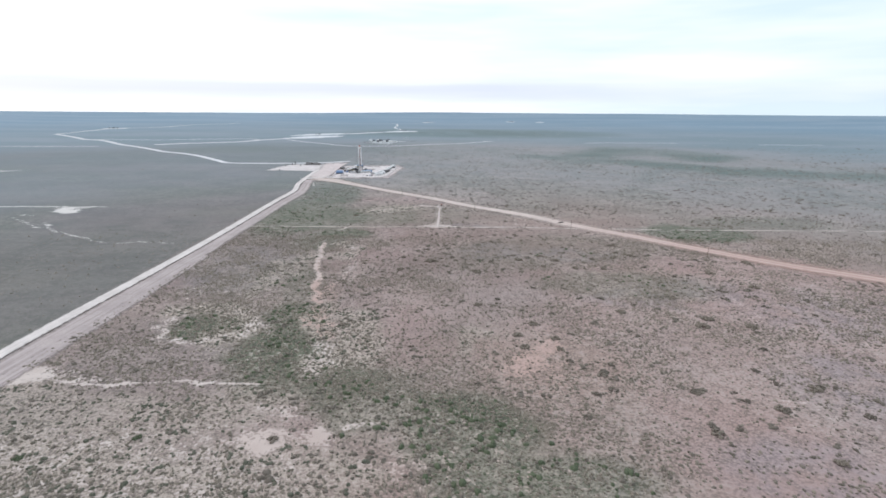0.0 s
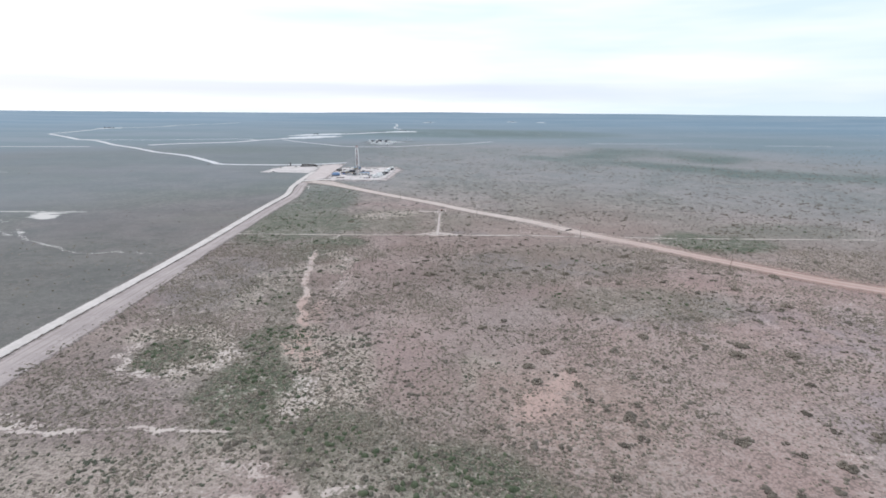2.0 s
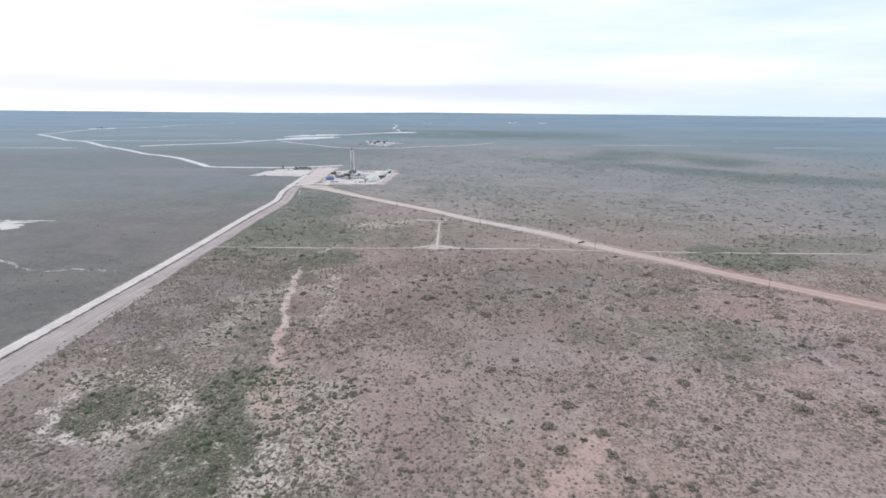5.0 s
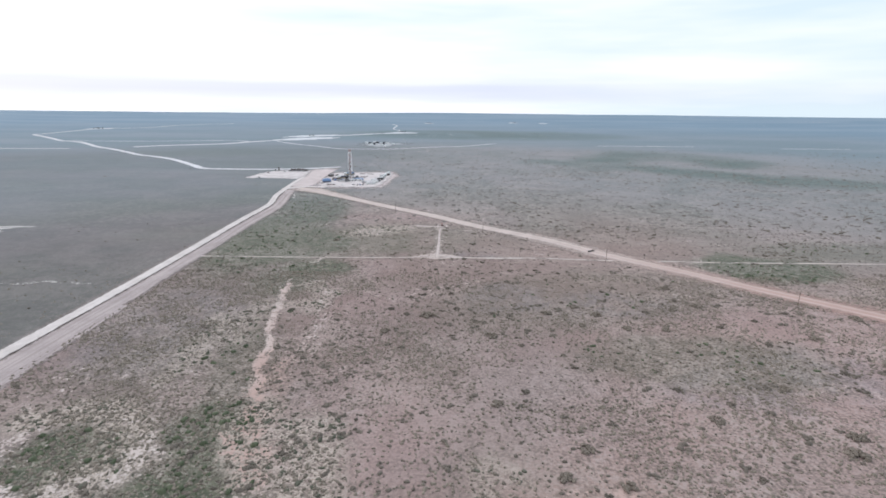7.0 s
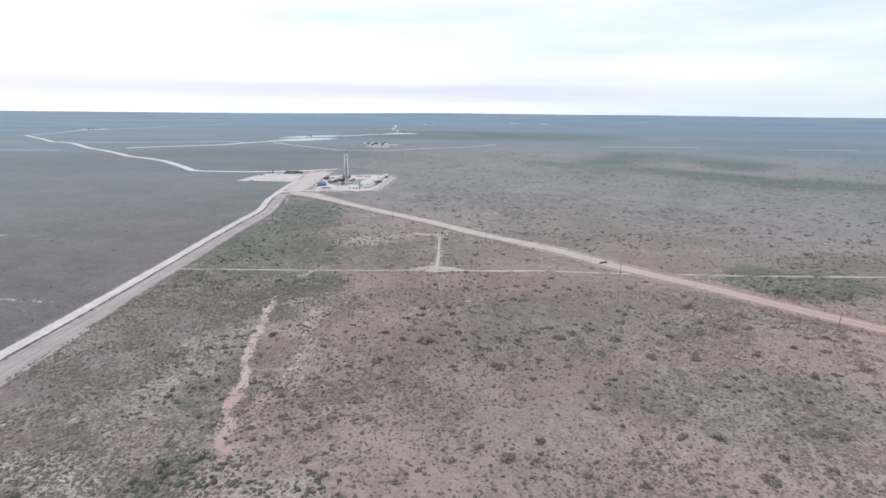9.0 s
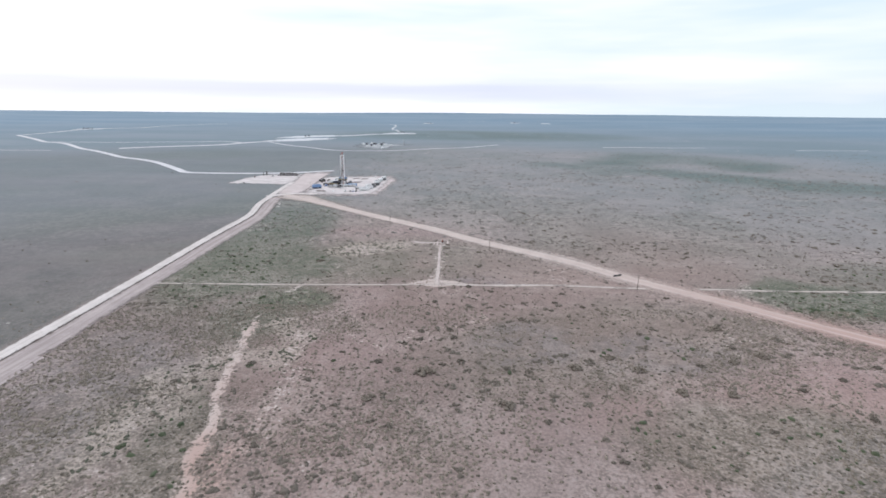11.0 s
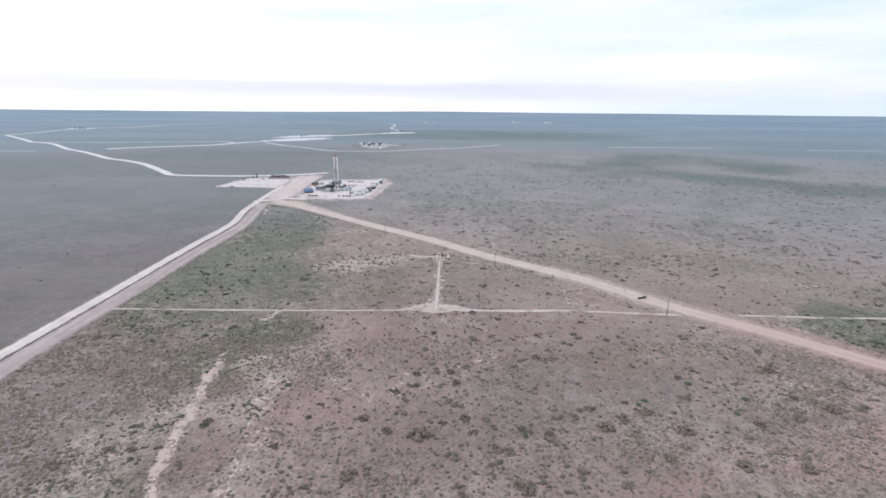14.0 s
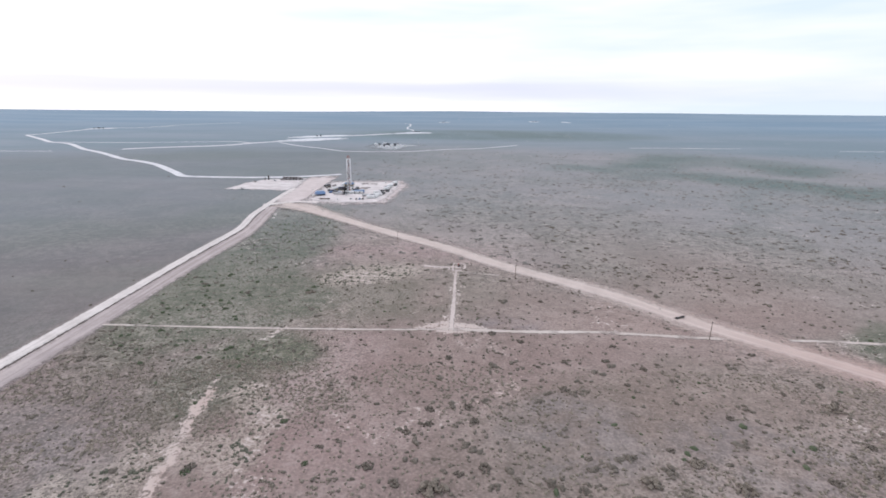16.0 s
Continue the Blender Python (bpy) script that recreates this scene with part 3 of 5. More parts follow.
    lay(smooth(near_line(x, 0.3 * wy + 0.7 * y, [(-760, 584), (-531, 593), (-465, 596), (-405, 598)]), 5, 0.5), 0.9)
    lay(smooth(near_line(0.4 * wx + 0.6 * x, 0.4 * wy + 0.6 * y, WEST_TRACK), 4.2, 0.3) * (0.75 + 0.25 * smooth(-x, 320, 350)), 0.82)
    lay(smooth(near_line(wx, wy, WEST_TRACK_SPUR), 6, 0.5), 0.75)
    lay(smooth(near_line(wx, wy, [(-850, 895), (-793, 905), (-778, 925)]), 18, 4), 1.05)
    lay(smooth(oval(wx, wy, -72, 590, 34, 26), 0.1, 0.7), 0.60)
    lay(smooth(field(x, y, 34, 5), 0.62, 0.78), 0.46 * (1 - west))
    lay(smooth(oval(wx, wy, -120, 140, 130, 48), 0.0, 0.5), 0.50)
    lay(smooth(oval(wx, wy, -190, 207, 22, 11), 0.0, 0.6), 0.95)
    lay(smooth(y, 330, 260) * np.clip(green, 0, 1), 0.40)
    red = smooth(oval(wx, wy, 60, 222, 62, 60), -0.1, 0.7)
    red = np.maximum(red, 0.8 * smooth(near_line(x, y, [(165, 494), (325, 352), (640, 60)]), 26, 6))
    red = np.maximum(red, (0.55 + 0.4 * smooth(y, 370, 320)) * smooth(near_line(wx, wy, [(-70, 258), (-79, 296), (-84, 345), (-90, 385), (-98, 425), (-101, 446)]), 15, 4))
    red = np.maximum(red, 0.25 * smooth(oval(wx, wy, -60, 163, 40, 18), 0, 0.6))
    red = np.maximum(red, 0.55 * smooth(oval(wx, wy, -95, 1000, 24, 80), 0, 0.6))
    red = np.maximum(red, 0.45 * smooth(field(x, y, 150, 0), 0.50, 0.70) * smooth(x, -150, 0))
    red = red * (1 - 0.8 * smooth(y, 620, 860))
    red = np.where(west > 0.5, 0.35 * smooth(field(x, y * 1.7, 300, 5), 0.42, 0.62) * (1 - smooth(bare, 0.2, 0.6)), red)
    # mask of the painted haze, stronger with distance
    haze_tint = smooth(r + 500 * (field(x, y, 900, 1) - 0.5), 850, 1900)
    # the grey western grass fades out gradually north of the well
    north = smooth(y, 780, 1000)
    grey = west * (1 - north) + north * smooth(-x + 160 * (field(x, y, 260, 3) - 0.5), -60, 420)
    haze_tint = np.maximum(haze_tint, 0.42 * grey * smooth(r, 500, 1150) * (0.5 + 0.7 * smooth(field(x, y * 1.6, 330, 2), 0.35, 0.65)))
    haze_tint = np.maximum(haze_tint, 0.48 * smooth(r, 400, 850))
    meadow = smooth(oval(wx, wy, -168, 690, 58, 200, 4), -0.15, 0.35)
    meadow = np.maximum(meadow, 0.95 * smooth(oval(wx, wy, -140, 545, 72, 62), -0.2, 0.4))
    meadow = np.maximum(meadow, 0.42 * smooth(oval(wx, wy, -60, 580, 100, 78), -0.15, 0.5))
    meadow = np.maximum(meadow, 0.22 * smooth(oval(wx, wy, -142, 400, 58, 120), -0.2, 0.5))
    meadow = np.maximum(meadow, 0.7 * smooth(oval(wx, wy, 254, 500, 62, 30), -0.2, 0.4)) * (1 - west)
    glade = smooth(oval(x, y, 150, 2250, 620, 330), -0.2, 0.4)
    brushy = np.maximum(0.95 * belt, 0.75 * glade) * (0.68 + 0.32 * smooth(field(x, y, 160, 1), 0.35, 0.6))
    tufty = (1 - 0.6 * west) * (1 - 0.9 * smooth(r, 500, 1500)) * (0.62 + 0.6 * smooth(field(x, y, 90, 3), 0.35, 0.65))
    tufty = tufty + 0.55 * green * smooth(y, 420, 300)
    tufty = np.clip(tufty + 0.5 * smooth(-x, 20, 60) * smooth(y, 330, 180) * (1 - west), 0, 1.2)
    lacy = np.zeros_like(x)
    for line, w, k in LACE:
        lacy = np.maximum(lacy, k * smooth(near_line(wx, wy, line), w, 0.3 * w))
    lilac = np.zeros_like(x)
    for cx, cy, rx, ry in LILAC:
        lilac = np.maximum(lilac, smooth(oval(wx, wy, cx, cy, rx, ry), -0.1, 0.6))
    # brown and olive drifts in the western grass
    drift = west * smooth(oval(x + 60 * (field(x, y, 90, 3) - 0.5), y + 60 * (field(x, y, 70, 1) - 0.5), -330, 610, 190, 85, 10), -0.25, 0.35)
    olive = west * np.maximum(smooth(y + 50 * (field(x, y, 80, 2) - 0.5), 500, 440), 0.6 * smooth(field(x, y * 1.5, 140, 4), 0.48, 0.62))
    dusky = 0.75 * smooth(oval(wx, wy, -25, 430, 150, 125), -0.1, 0.5) * smooth(field(x, y, 60, 2), 0.2, 0.6)
    dusky = np.maximum(dusky, 0.95 * smooth(oval(wx, wy, -138, 400, 88, 125), -0.1, 0.4) * (1 - west))
    dusky = np.maximum(dusky, 0.7 * smooth(oval(wx, wy, -60, 455, 75, 60), -0.1, 0.5))
    # grey-green tone rising with distance north-east of the sandy road
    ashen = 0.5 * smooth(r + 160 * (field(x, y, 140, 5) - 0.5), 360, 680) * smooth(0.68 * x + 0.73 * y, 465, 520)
    return dict(ashen=ashen, lacy=lacy, lilac=lilac, drift=drift, olive=olive, dusky=dusky, green=np.clip(green, 0, 1), bare=np.clip(bare, 0, 1.2), red=np.clip(red, 0, 1), brushy=brushy, haze_tint=haze_tint, far_haze_tint=smooth(r + 900 * (field(x, y, 1300, 2) - 0.5), 1700, 3800), tufty=tufty, meadow=meadow, grassy=np.maximum(grey, np.maximum(0.25 * smooth(-x, 85, 130) * smooth(y, 250, 340), 0.34 * smooth(-x, 20, 90) * smooth(y, 330, 240))))


def axis(lo, hi, a, b, step, grow=1.07):
    """Even steps between a and b, ever longer ones out to lo and hi."""
    mid = list(np.arange(a, b + 0.01, step))
    out, s, v = [], step, mid[-1]
    while v < hi:
        s *= grow
        v = min(hi, v + s)
        out.append(v)
    back, s, v = [], step, mid[0]
    while v > lo:
        s *= grow
        v = max(lo, v - s)
        back.append(v)
    return np.array(back[::-1] + mid + out)


def build_ground():
    xs, ys = axis(-5200, 5200, -330, 330, 2.2), axis(-4800, 5080, 110, 700, 2.2)
    x, y = np.meshgrid(xs, ys)
    x, y = x.ravel(), y.ravel()
    w = len(xs)
    i = (np.arange(len(ys) - 1)[:, None] * w + np.arange(w - 1)[None, :]).ravel()
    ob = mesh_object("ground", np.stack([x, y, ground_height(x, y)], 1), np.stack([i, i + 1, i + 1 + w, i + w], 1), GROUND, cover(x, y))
    tagged(ob, "flat dry scrubland of grey-brown grass and red soil", "ground", kind="structure")
    return ob


def resample(line, step):
    pts = [Vector((*p, 0)) for p in line]
    # round the corners of the polyline first
    for _ in range(2):
        pts = [pts[0]] + [q for a, b in zip(pts, pts[1:]) for q in (a.lerp(b, 0.25), a.lerp(b, 0.75))] + [pts[-1]]
    out = [pts[0]]
    for a, b in zip(pts, pts[1:]):
        n = max(1, int((b - a).length / step))
        out += [a.lerp(b, k / n) for k in range(1, n + 1)]
    return out


def ribbon(name, line, width, material, label, category, lift=0.12, step=4.0, crown=0.12, wobble=0.12, red=None, seed=0):
    """A road laid on the ground along a line: crowned, with an uneven edge."""
    pts = resample(line, step)
    us = np.array([-1.25, -1.0, -0.6, -0.2, 0.2, 0.6, 1.0, 1.25])
    n, k = len(pts), len(us)
    p = np.array([(v.x, v.y) for v in pts])
    d = np.gradient(p, axis=0)
    d /= np.linalg.norm(d, axis=1)[:, None]
    side = np.stack([d[:, 1], -d[:, 0]], 1)
    ww = width / 2 * (1 + wobble * 2 * (field(p[:, 0], p[:, 1], 18, seed % 6) - 0.5))
    xy = p[:, None, :] + side[:, None, :] * us[None, :, None] * ww[:, None, None]
    x, y = xy[..., 0].ravel(), xy[..., 1].ravel()
    u = np.tile(us, n)
    z = ground_height(x, y) + lift + crown * (1 - np.minimum(1, u * u))
    i = (np.arange(n - 1)[:, None] * k + np.arange(k - 1)[None, :]).ravel()
    attrs = {"across": u, "along": np.repeat(np.arange(n) * float(step), k)}
    attrs["redness"] = smooth(x, *red) if red else np.zeros_like(u)
    ob = mesh_object(name, np.stack([x, y, z], 1), np.stack([i, i + k, i + k + 1, i + 1], 1), material, attrs)
    return tagged(ob, label, category, kind="structure")


def slab(name, corners, material, label, category, lift=0.2, rings=6, round_off=0.2):
    """A levelled pad with rounded corners, as rings from its middle to its rim."""
    line = [Vector((*c, 0)) for c in corners]
    pts = line
    for f in (round_off, 0.25, 0.25):
        pts = [q for a, b in zip(pts, pts[1:] + pts[:1]) for q in (a.lerp(b, f), a.lerp(b, 1 - f))]
    p = np.array([(v.x, v.y) for v in pts])
    mid = p.mean(0)
    v, u = [], []
    for t in np.linspace(0, 1.12, rings + 1)[1:]:
        v.append(mid + (p - mid) * t)
        u.append(np.full(len(p), t))
    xy, u = np.concatenate([mid[None], *v]), np.concatenate([[0.0], *u])
    n = len(p)
    z = ground_height(xy[:, 0], xy[:, 1]) + lift - 0.6 * lift * smooth(u, 0.85, 1.1)
    j = np.arange(n)
    tri = [np.stack([np.zeros(n, int), 1 + j, 1 + (j + 1) % n], 1)]
    for q in range(rings - 1):
        a, b = 1 + q * n, 1 + (q + 1) * n
        tri += [np.stack([a + j, b + j, b + (j + 1) % n], 1), np.stack([a + j, b + (j + 1) % n, a + (j + 1) % n], 1)]
    ob = mesh_object(name, np.concatenate([xy, z[:, None]], 1), np.concatenate(tri), material, {"across": u, "redness": u * 0})
    return tagged(ob, label, category, kind="structure")


ground = build_ground()
ribbon("road_west", WEST_ROAD, 9.2, CALICHE, "straight pale caliche lease road through the scrub", "road", 0.35, seed=1, wobble=0.08)
ribbon("pavement_right_of_way", RIGHT_OF_WAY, 17.5, GRADED, "graded pinkish-grey strip of bare soil beside the caliche road", "road", 0.14, seed=2)
ribbon("pavement_verge", [(-203, 60), (-200, 228), (-198, 300), (-199, 400)], 13.0, GRADED, "trampled soil verge beside the graded strip", "verge", 0.10, seed=5)
ribbon("road_east", EAST_ROAD, 19.5, EAST, "wide sandy dirt road, reddish towards its far end", "road", 0.22, red=(70, 270), seed=3)
ribbon("pavement_east_shoulder", EAST_ROAD[7:19], 27.0, EAST, "loose sandy shoulder along the wide dirt road", "verge", 0.12, red=(70, 270), seed=1)
ribbon("road_cross_trail_middle", CROSS_TRAIL[4:], 4.2, TRAIL, "pale sandy trail worn wider across the scrub", "trail", 0.17, 2.5, 0.05, 0.35, seed=2)
ribbon("road_cross_trail", CROSS_TRAIL[:5], 2.3, TRAIL, "narrow pale two-track trail across the scrub", "trail", 0.16, 2.5, 0.05, 0.4, seed=4)
ribbon("road_cross_trail_east", CROSS_TRAIL_EAST, 3.2, TRAIL, "narrow pale two-track trail across the scrub", "trail", 0.15, 2.5, 0.05, 0.4, seed=5)
ribbon("road_stem", STEM[:-1] + [(-5, 612)], 2.9, SPURSAND, "short sandy spur trail leading to an old location", "trail", 0.18, 2.5, 0.05, 0.4, seed=1)
ribbon("road_spur", SPUR, 3.4, SPURSAND, "short bare sandy spur at an old location", "trail", 0.20, 2.5, 0.05, 0.5, seed=2)
ribbon("road_well_loop", [(-8, 611), (-8.5, 629), (1.0, 630), (1.5, 613), (-8, 611)], 1.9, SPURSAND, "narrow pale track looping round an old wellhead", "trail", 0.19, 2.0, 0.05, 0.4, seed=4)
ribbon("road_spur_east", SPUR_EAST, 2.4, TRAIL, "faint sandy track at an old location", "trail", 0.17, 2.5, 0.05, 0.5, seed=3)
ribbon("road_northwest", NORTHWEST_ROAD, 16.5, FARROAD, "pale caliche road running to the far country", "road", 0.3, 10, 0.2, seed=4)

ribbon("road_link", LINK, 13.0, CALICHE, "pale caliche link from the lease road to the rig pad", "road", 0.42, seed=2)

# ---- pads and far roads ----
slab("pavement_apron", [(-226, 822), (-205, 838), (-196, 866), (-195, 905), (-203, 1030), (-204, 1122), (-258, 1098), (-248, 1020), (-240, 930), (-236, 868)], PINK, "bladed pinkish soil apron where the roads meet", "pavement", 0.26)
slab("pavement_junction", [(-236, 836), (-226, 858), (-198, 866), (-178, 852), (-152, 820), (-112, 777), (-118, 766), (-160, 793), (-205, 823)], EAST, "wide sandy mouth of the dirt road at the junction", "pavement", 0.28)
slab("pavement_battery_pad", [(-344, 939), (-338, 978), (-326, 1036), (-308, 1058), (-250, 1080), (-240, 1040), (-234, 977), (-236, 937), (-273, 940), (-307, 945)], WORNPAD, "level pale caliche pad of the tank battery", "pavement", 0.40, 6, 0.12)
slab("pavement_rig_margin", [(-208, 842), (-88, 846), (-74, 1012), (-92, 1062), (-216, 1044)], PINK, "bladed reddish soil margin round the rig pad", "pavement", 0.30, 6, 0.08)
slab("pavement_rig_pad", [(-202, 850), (-106, 853), (-94, 878), (-88, 1032), (-100, 1050), (-213, 1036)], PAD, "level white caliche pad of the drilling rig", "pavement", 0.46, 6, 0.06)
FAR_ROADS = [
    ([(-849, 1508), (-805, 1557), (-749, 1593), (-664, 1643), (-636, 1688), (-621, 1733), (-588, 1783), (-550, 1824), (-524, 1853), (-449, 1917), (-413, 1964)], 26),
    ([(-1178, 1681), (-1063, 1691), (-946, 1701), (-851, 1739), (-754, 1766), (-683, 1802), (-625, 1745)], 11),
    ([(-558, 1995), (-502, 2081), (-443, 2092), (-396, 2117), (-325, 2197), (-279, 2259), (-203, 2292), (-126, 2326)], 36),
    ([(-193, 2332), (-219, 2536), (-249, 2600), (-264, 2721), (-260, 2887), (-284, 3066), (-315, 3124)], 9),
    ([(-544, 1778), (-474, 1692), (-428, 1649), (-368, 1602), (-318, 1548), (-277, 1528), (-204, 1530), (-132, 1547), (-76, 1597), (-30, 1629), (49, 1658), (160, 1785)], 10),
    ([(-1452, 1929), (-1463, 2088), (-1482, 2214), (-1497, 2314), (-1486, 2385), (-1416, 2405), (-1338, 2499), (-1349, 2684), (-1166, 2960)], 14),
    ([(-1330, 1395), (-1200, 1408), (-1065, 1423), (-970, 1436)], 9),
    ([(471, 1733), (576, 1746), (728, 1744), (790, 1752)], 9),
    ([(1027, 1694), (1250, 1707)], 9),
]
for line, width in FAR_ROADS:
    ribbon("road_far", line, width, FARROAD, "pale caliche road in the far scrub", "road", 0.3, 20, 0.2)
FAR_PADS = [
    [(-600, 1800), (-565, 1915), (-490, 1990), (-395, 2030), (-370, 1955), (-430, 1870), (-510, 1800)],
    [(-615, 1950), (-575, 2060), (-505, 2140), (-385, 2175), (-370, 2095), (-470, 2045), (-535, 1965)],
    [(-300, 2228), (-255, 2330), (-190, 2405), (-118, 2365), (-125, 2308), (-210, 2262)],
    [(-264, 1640), (-268, 1765), (-190, 1775), (-108, 1762), (-102, 1738), (-158, 1690), (-162, 1588), (-202, 1588)],
    [(-150, 3280), (-140, 3350), (-70, 3360), (-70, 3280)],
    [(400, 3460), (410, 3560), (480, 3540), (470, 3440)],
    [(590, 3430), (600, 3520), (670, 3480), (640, 3400)],
    [(-1540, 2270), (-1530, 2370), (-1430, 2400), (-1450, 2310)],
]
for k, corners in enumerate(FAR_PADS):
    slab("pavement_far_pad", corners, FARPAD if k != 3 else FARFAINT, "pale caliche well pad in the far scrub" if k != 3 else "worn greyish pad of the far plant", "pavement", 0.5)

# the dark windrow between the caliche road and the graded strip
bm = bmesh.new()
line = resample([(x + 4.7, y) for x, y in WEST_ROAD[1:12]], 3.0)
rows = []
for k, p in enumerate(line):
    w = 0.32 + 0.22 * noise.noise((p.x * 0.2, p.y * 0.2, 1.0))
    rows.append([bm.verts.new((p.x - w, p.y, 0.1)), bm.verts.new((p.x + 0.2 * noise.noise((p.y * 0.3, 0, 0)), p.y, 0.45 + 0.2 * noise.noise((0.0, p.y * 0.25, 3.0)))), bm.verts.new((p.x + w, p.y, 0.1))])
for a, b in zip(rows, rows[1:]):
    for q in range(2):
        bm.faces.new((a[q], a[q + 1], b[q + 1], b[q]))
tagged(part("ground_windrow", bm, BERM), "low dark windrow of soil along the road edge", "ground", kind="structure")


# ---- the drilling rig ----
RIG_Z = 0.46


def railing(bm, x0, y0, x1, y1, z, h=1.1, step=2.2):
    n = max(1, int(math.hypot(x1 - x0, y1 - y0) / step))
    for k in range(n + 1):
        x, y = x0 + (x1 - x0) * k / n, y0 + (y1 - y0) * k / n
        tube(bm, (x, y, z), (x, y, z + h), 0.05, 4)
    for hh in (0.55, 1.1):
        tube(bm, (x0, y0, z + hh), (x1, y1, z + hh), 0.05, 4)


def drilling_rig(m):
    rig = empty("drilling_rig", m, "tall white lattice-mast drilling rig standing on a caliche pad", "drilling rig")
    deck, half = 8.4, 6.0
    for sx in (-1, 1):
        bm = bmesh.new()
        box(bm, sx * 4.6, 0, 0, 1.0, 14, 1.0)
        box(bm, sx * 4.6, 0, deck - 1.1, 0.8, 13, 0.9)
        for y in (-5.6, -1.9, 1.9, 5.6):
            box(bm, sx * 4.6, y, 1.0, 0.55, 0.55, deck - 2.0)
        for a, b in ((-5.6, -1.9), (-1.9, 1.9), (1.9, 5.6)):
            brace = bmesh.new()
            tube(brace, (sx * 4.75, a, 1.1), (sx * 4.75, b, deck - 1.2), 0.22)
            tube(brace, (sx * 4.75, b, 1.1), (sx * 4.75, a, deck - 1.2), 0.22)
            part("cross_brace", brace, MASTPAINT, rig, "white cross brace")
        part("substructure_box", bm, DARKSTEEL, rig)
    for y in (-5.6, 5.6):
        for z in (1.0, deck - 1.0):
            part("spreader_beam", tb((-4.6, y, z), (4.6, y, z), 0.22), DARKSTEEL, rig)
        part("cross_brace", tb((-4.6, y * 1.04, 1.2), (4.6, y * 1.04, deck - 1.2), 0.26), MASTPAINT, rig, "white cross brace")
    part("drill_floor", bx(0, 0, deck - 0.2, 12.4, 13.6, 0.35), DARKSTEEL, rig)
    for x0, y0, x1, y1 in ((-6.1, -6.7, 6.1, -6.7), (-6.1, 6.7, 6.1, 6.7), (-6.1, -6.7, -6.1, 6.7), (6.1, -6.7, 6.1, 6.7)):
        bm = bmesh.new()
        railing(bm, x0, y0, x1, y1, deck + 0.15)
        part("guard_rail", bm, YELLOW, rig, "yellow guard rail")
    # wind wall panels round the floor
    for x, y, sx, sy in ((-3.6, 6.4, 4.5, 0.12), (3.8, 6.4, 4.2, 0.12), (-5.9, 3.2, 0.12, 5.5)):
        part("wind_wall", bx(x, y, deck + 0.2, sx, sy, 2.6), PALEBLUE, rig, "pale blue wind wall panel")
    # mast
    base, top, w0, w1 = deck + 0.15, 43.8, 2.7, 2.3

    def corner(sx, sy, z):
        k = (z - base) / (top - base)
        w = w0 + (w1 - w0) * k
        return (sx * w, sy * w * 0.8 + 1.0, z)

    mast = part("mast", bx(0, 1.0, top, 5.0, 4.2, 0.5), MASTPAINT, rig, "white lattice mast")
    for sx in (-1, 1):
        for sy in (-1, 1):
            part("mast_leg", tb(corner(sx, sy, base), corner(sx, sy, top), 0.34, 6), MASTPAINT, mast)
    levels = [base + (top - base) * k / 9 for k in range(10)]
    for face in range(4):
        bm = bmesh.new()
        c = [((-1, -1), (1, -1)), ((1, -1), (1, 1)), ((1, 1), (-1, 1)), ((-1, 1), (-1, -1))][face]
        for k, (za, zb) in enumerate(zip(levels, levels[1:])):
            a, b = (c[0], c[1]) if k % 2 else (c[1], c[0])
            tube(bm, corner(*a, za), corner(*b, zb), 0.15, 4)
            tube(bm, corner(*c[0], zb), corner(*c[1], zb), 0.16, 4)
        part("mast_bracing", bm, MASTPAINT if face != 2 else REDPAINT, mast)
    bm = bmesh.new()
    box(bm, 0, 1.0, top + 0.5, 2.2, 2.6, 1.0, bevel=0.15)
    for k in range(4):
        tube(bm, (-0.9 + k * 0.6, 1.0, top + 1.3), (-0.7 + k * 0.6, 1.0, top + 1.3), 0.7, 12)
    part("crown_block", bm, STEEL, mast, "grey crown block at the mast top")
    bm = bmesh.new()
    for sx in (-1, 1):
        for sy in (-1, 1):
            tube(bm, (sx * 1.9, 1.0 + sy * 1.4, top + 0.4), (sx * 1.2, 1.0 + sy * 0.9, top + 5.0), 0.10, 5)
    for k in range(3):
        z = top + 1.8 + 1.55 * k
        w = 1.75 - 0.22 * k
        for a, b in (((-w, -w), (w, -w)), ((w, -w), (w, w)), ((w, w), (-w, w)), ((-w, w), (-w, -w))):
            tube(bm, (a[0], 1.0 + a[1] * 0.74, z), (b[0], 1.0 + b[1] * 0.74, z), 0.08, 4)
            tube(bm, (a[0], 1.0 + a[1] * 0.74, z - 1.5), (b[0], 1.0 + b[1] * 0.74, z), 0.06, 4)
    part("crown_frame", bm, REDPAINT, mast, "red lattice frame over the crown block")
    part("beacon", cyl(0, 1.0, top + 4.8, 0.35, 0.7, 10, 0.15), REDPAINT, mast, "red aviation beacon")
    bm = box(bmesh.new(), 0, -2.4, 28.0, 5.4, 3.2, 0.18)
    railing(bm, -2.7, -4.0, 2.7, -4.0, 28.1)
    railing(bm, -2.7, -4.0, -2.7, -0.9, 28.1)
    railing(bm, 2.7, -4.0, 2.7, -0.9, 28.1)
    part("racking_board", bm, STEEL, mast)
    bm = bx(0, 1.0, 19.0, 1.5, 1.4, 4.2, bevel=0.2)
    tube(bm, (0, 1.0, 23.2), (0, 1.0, top), 0.16, 6)
    tube(bm, (0, 1.0, deck), (0, 1.0, 19.0), 0.09, 6)
    part("top_drive", bm, DARKSTEEL, rig, "dark top drive hanging on its cables")
    bm = bmesh.new()
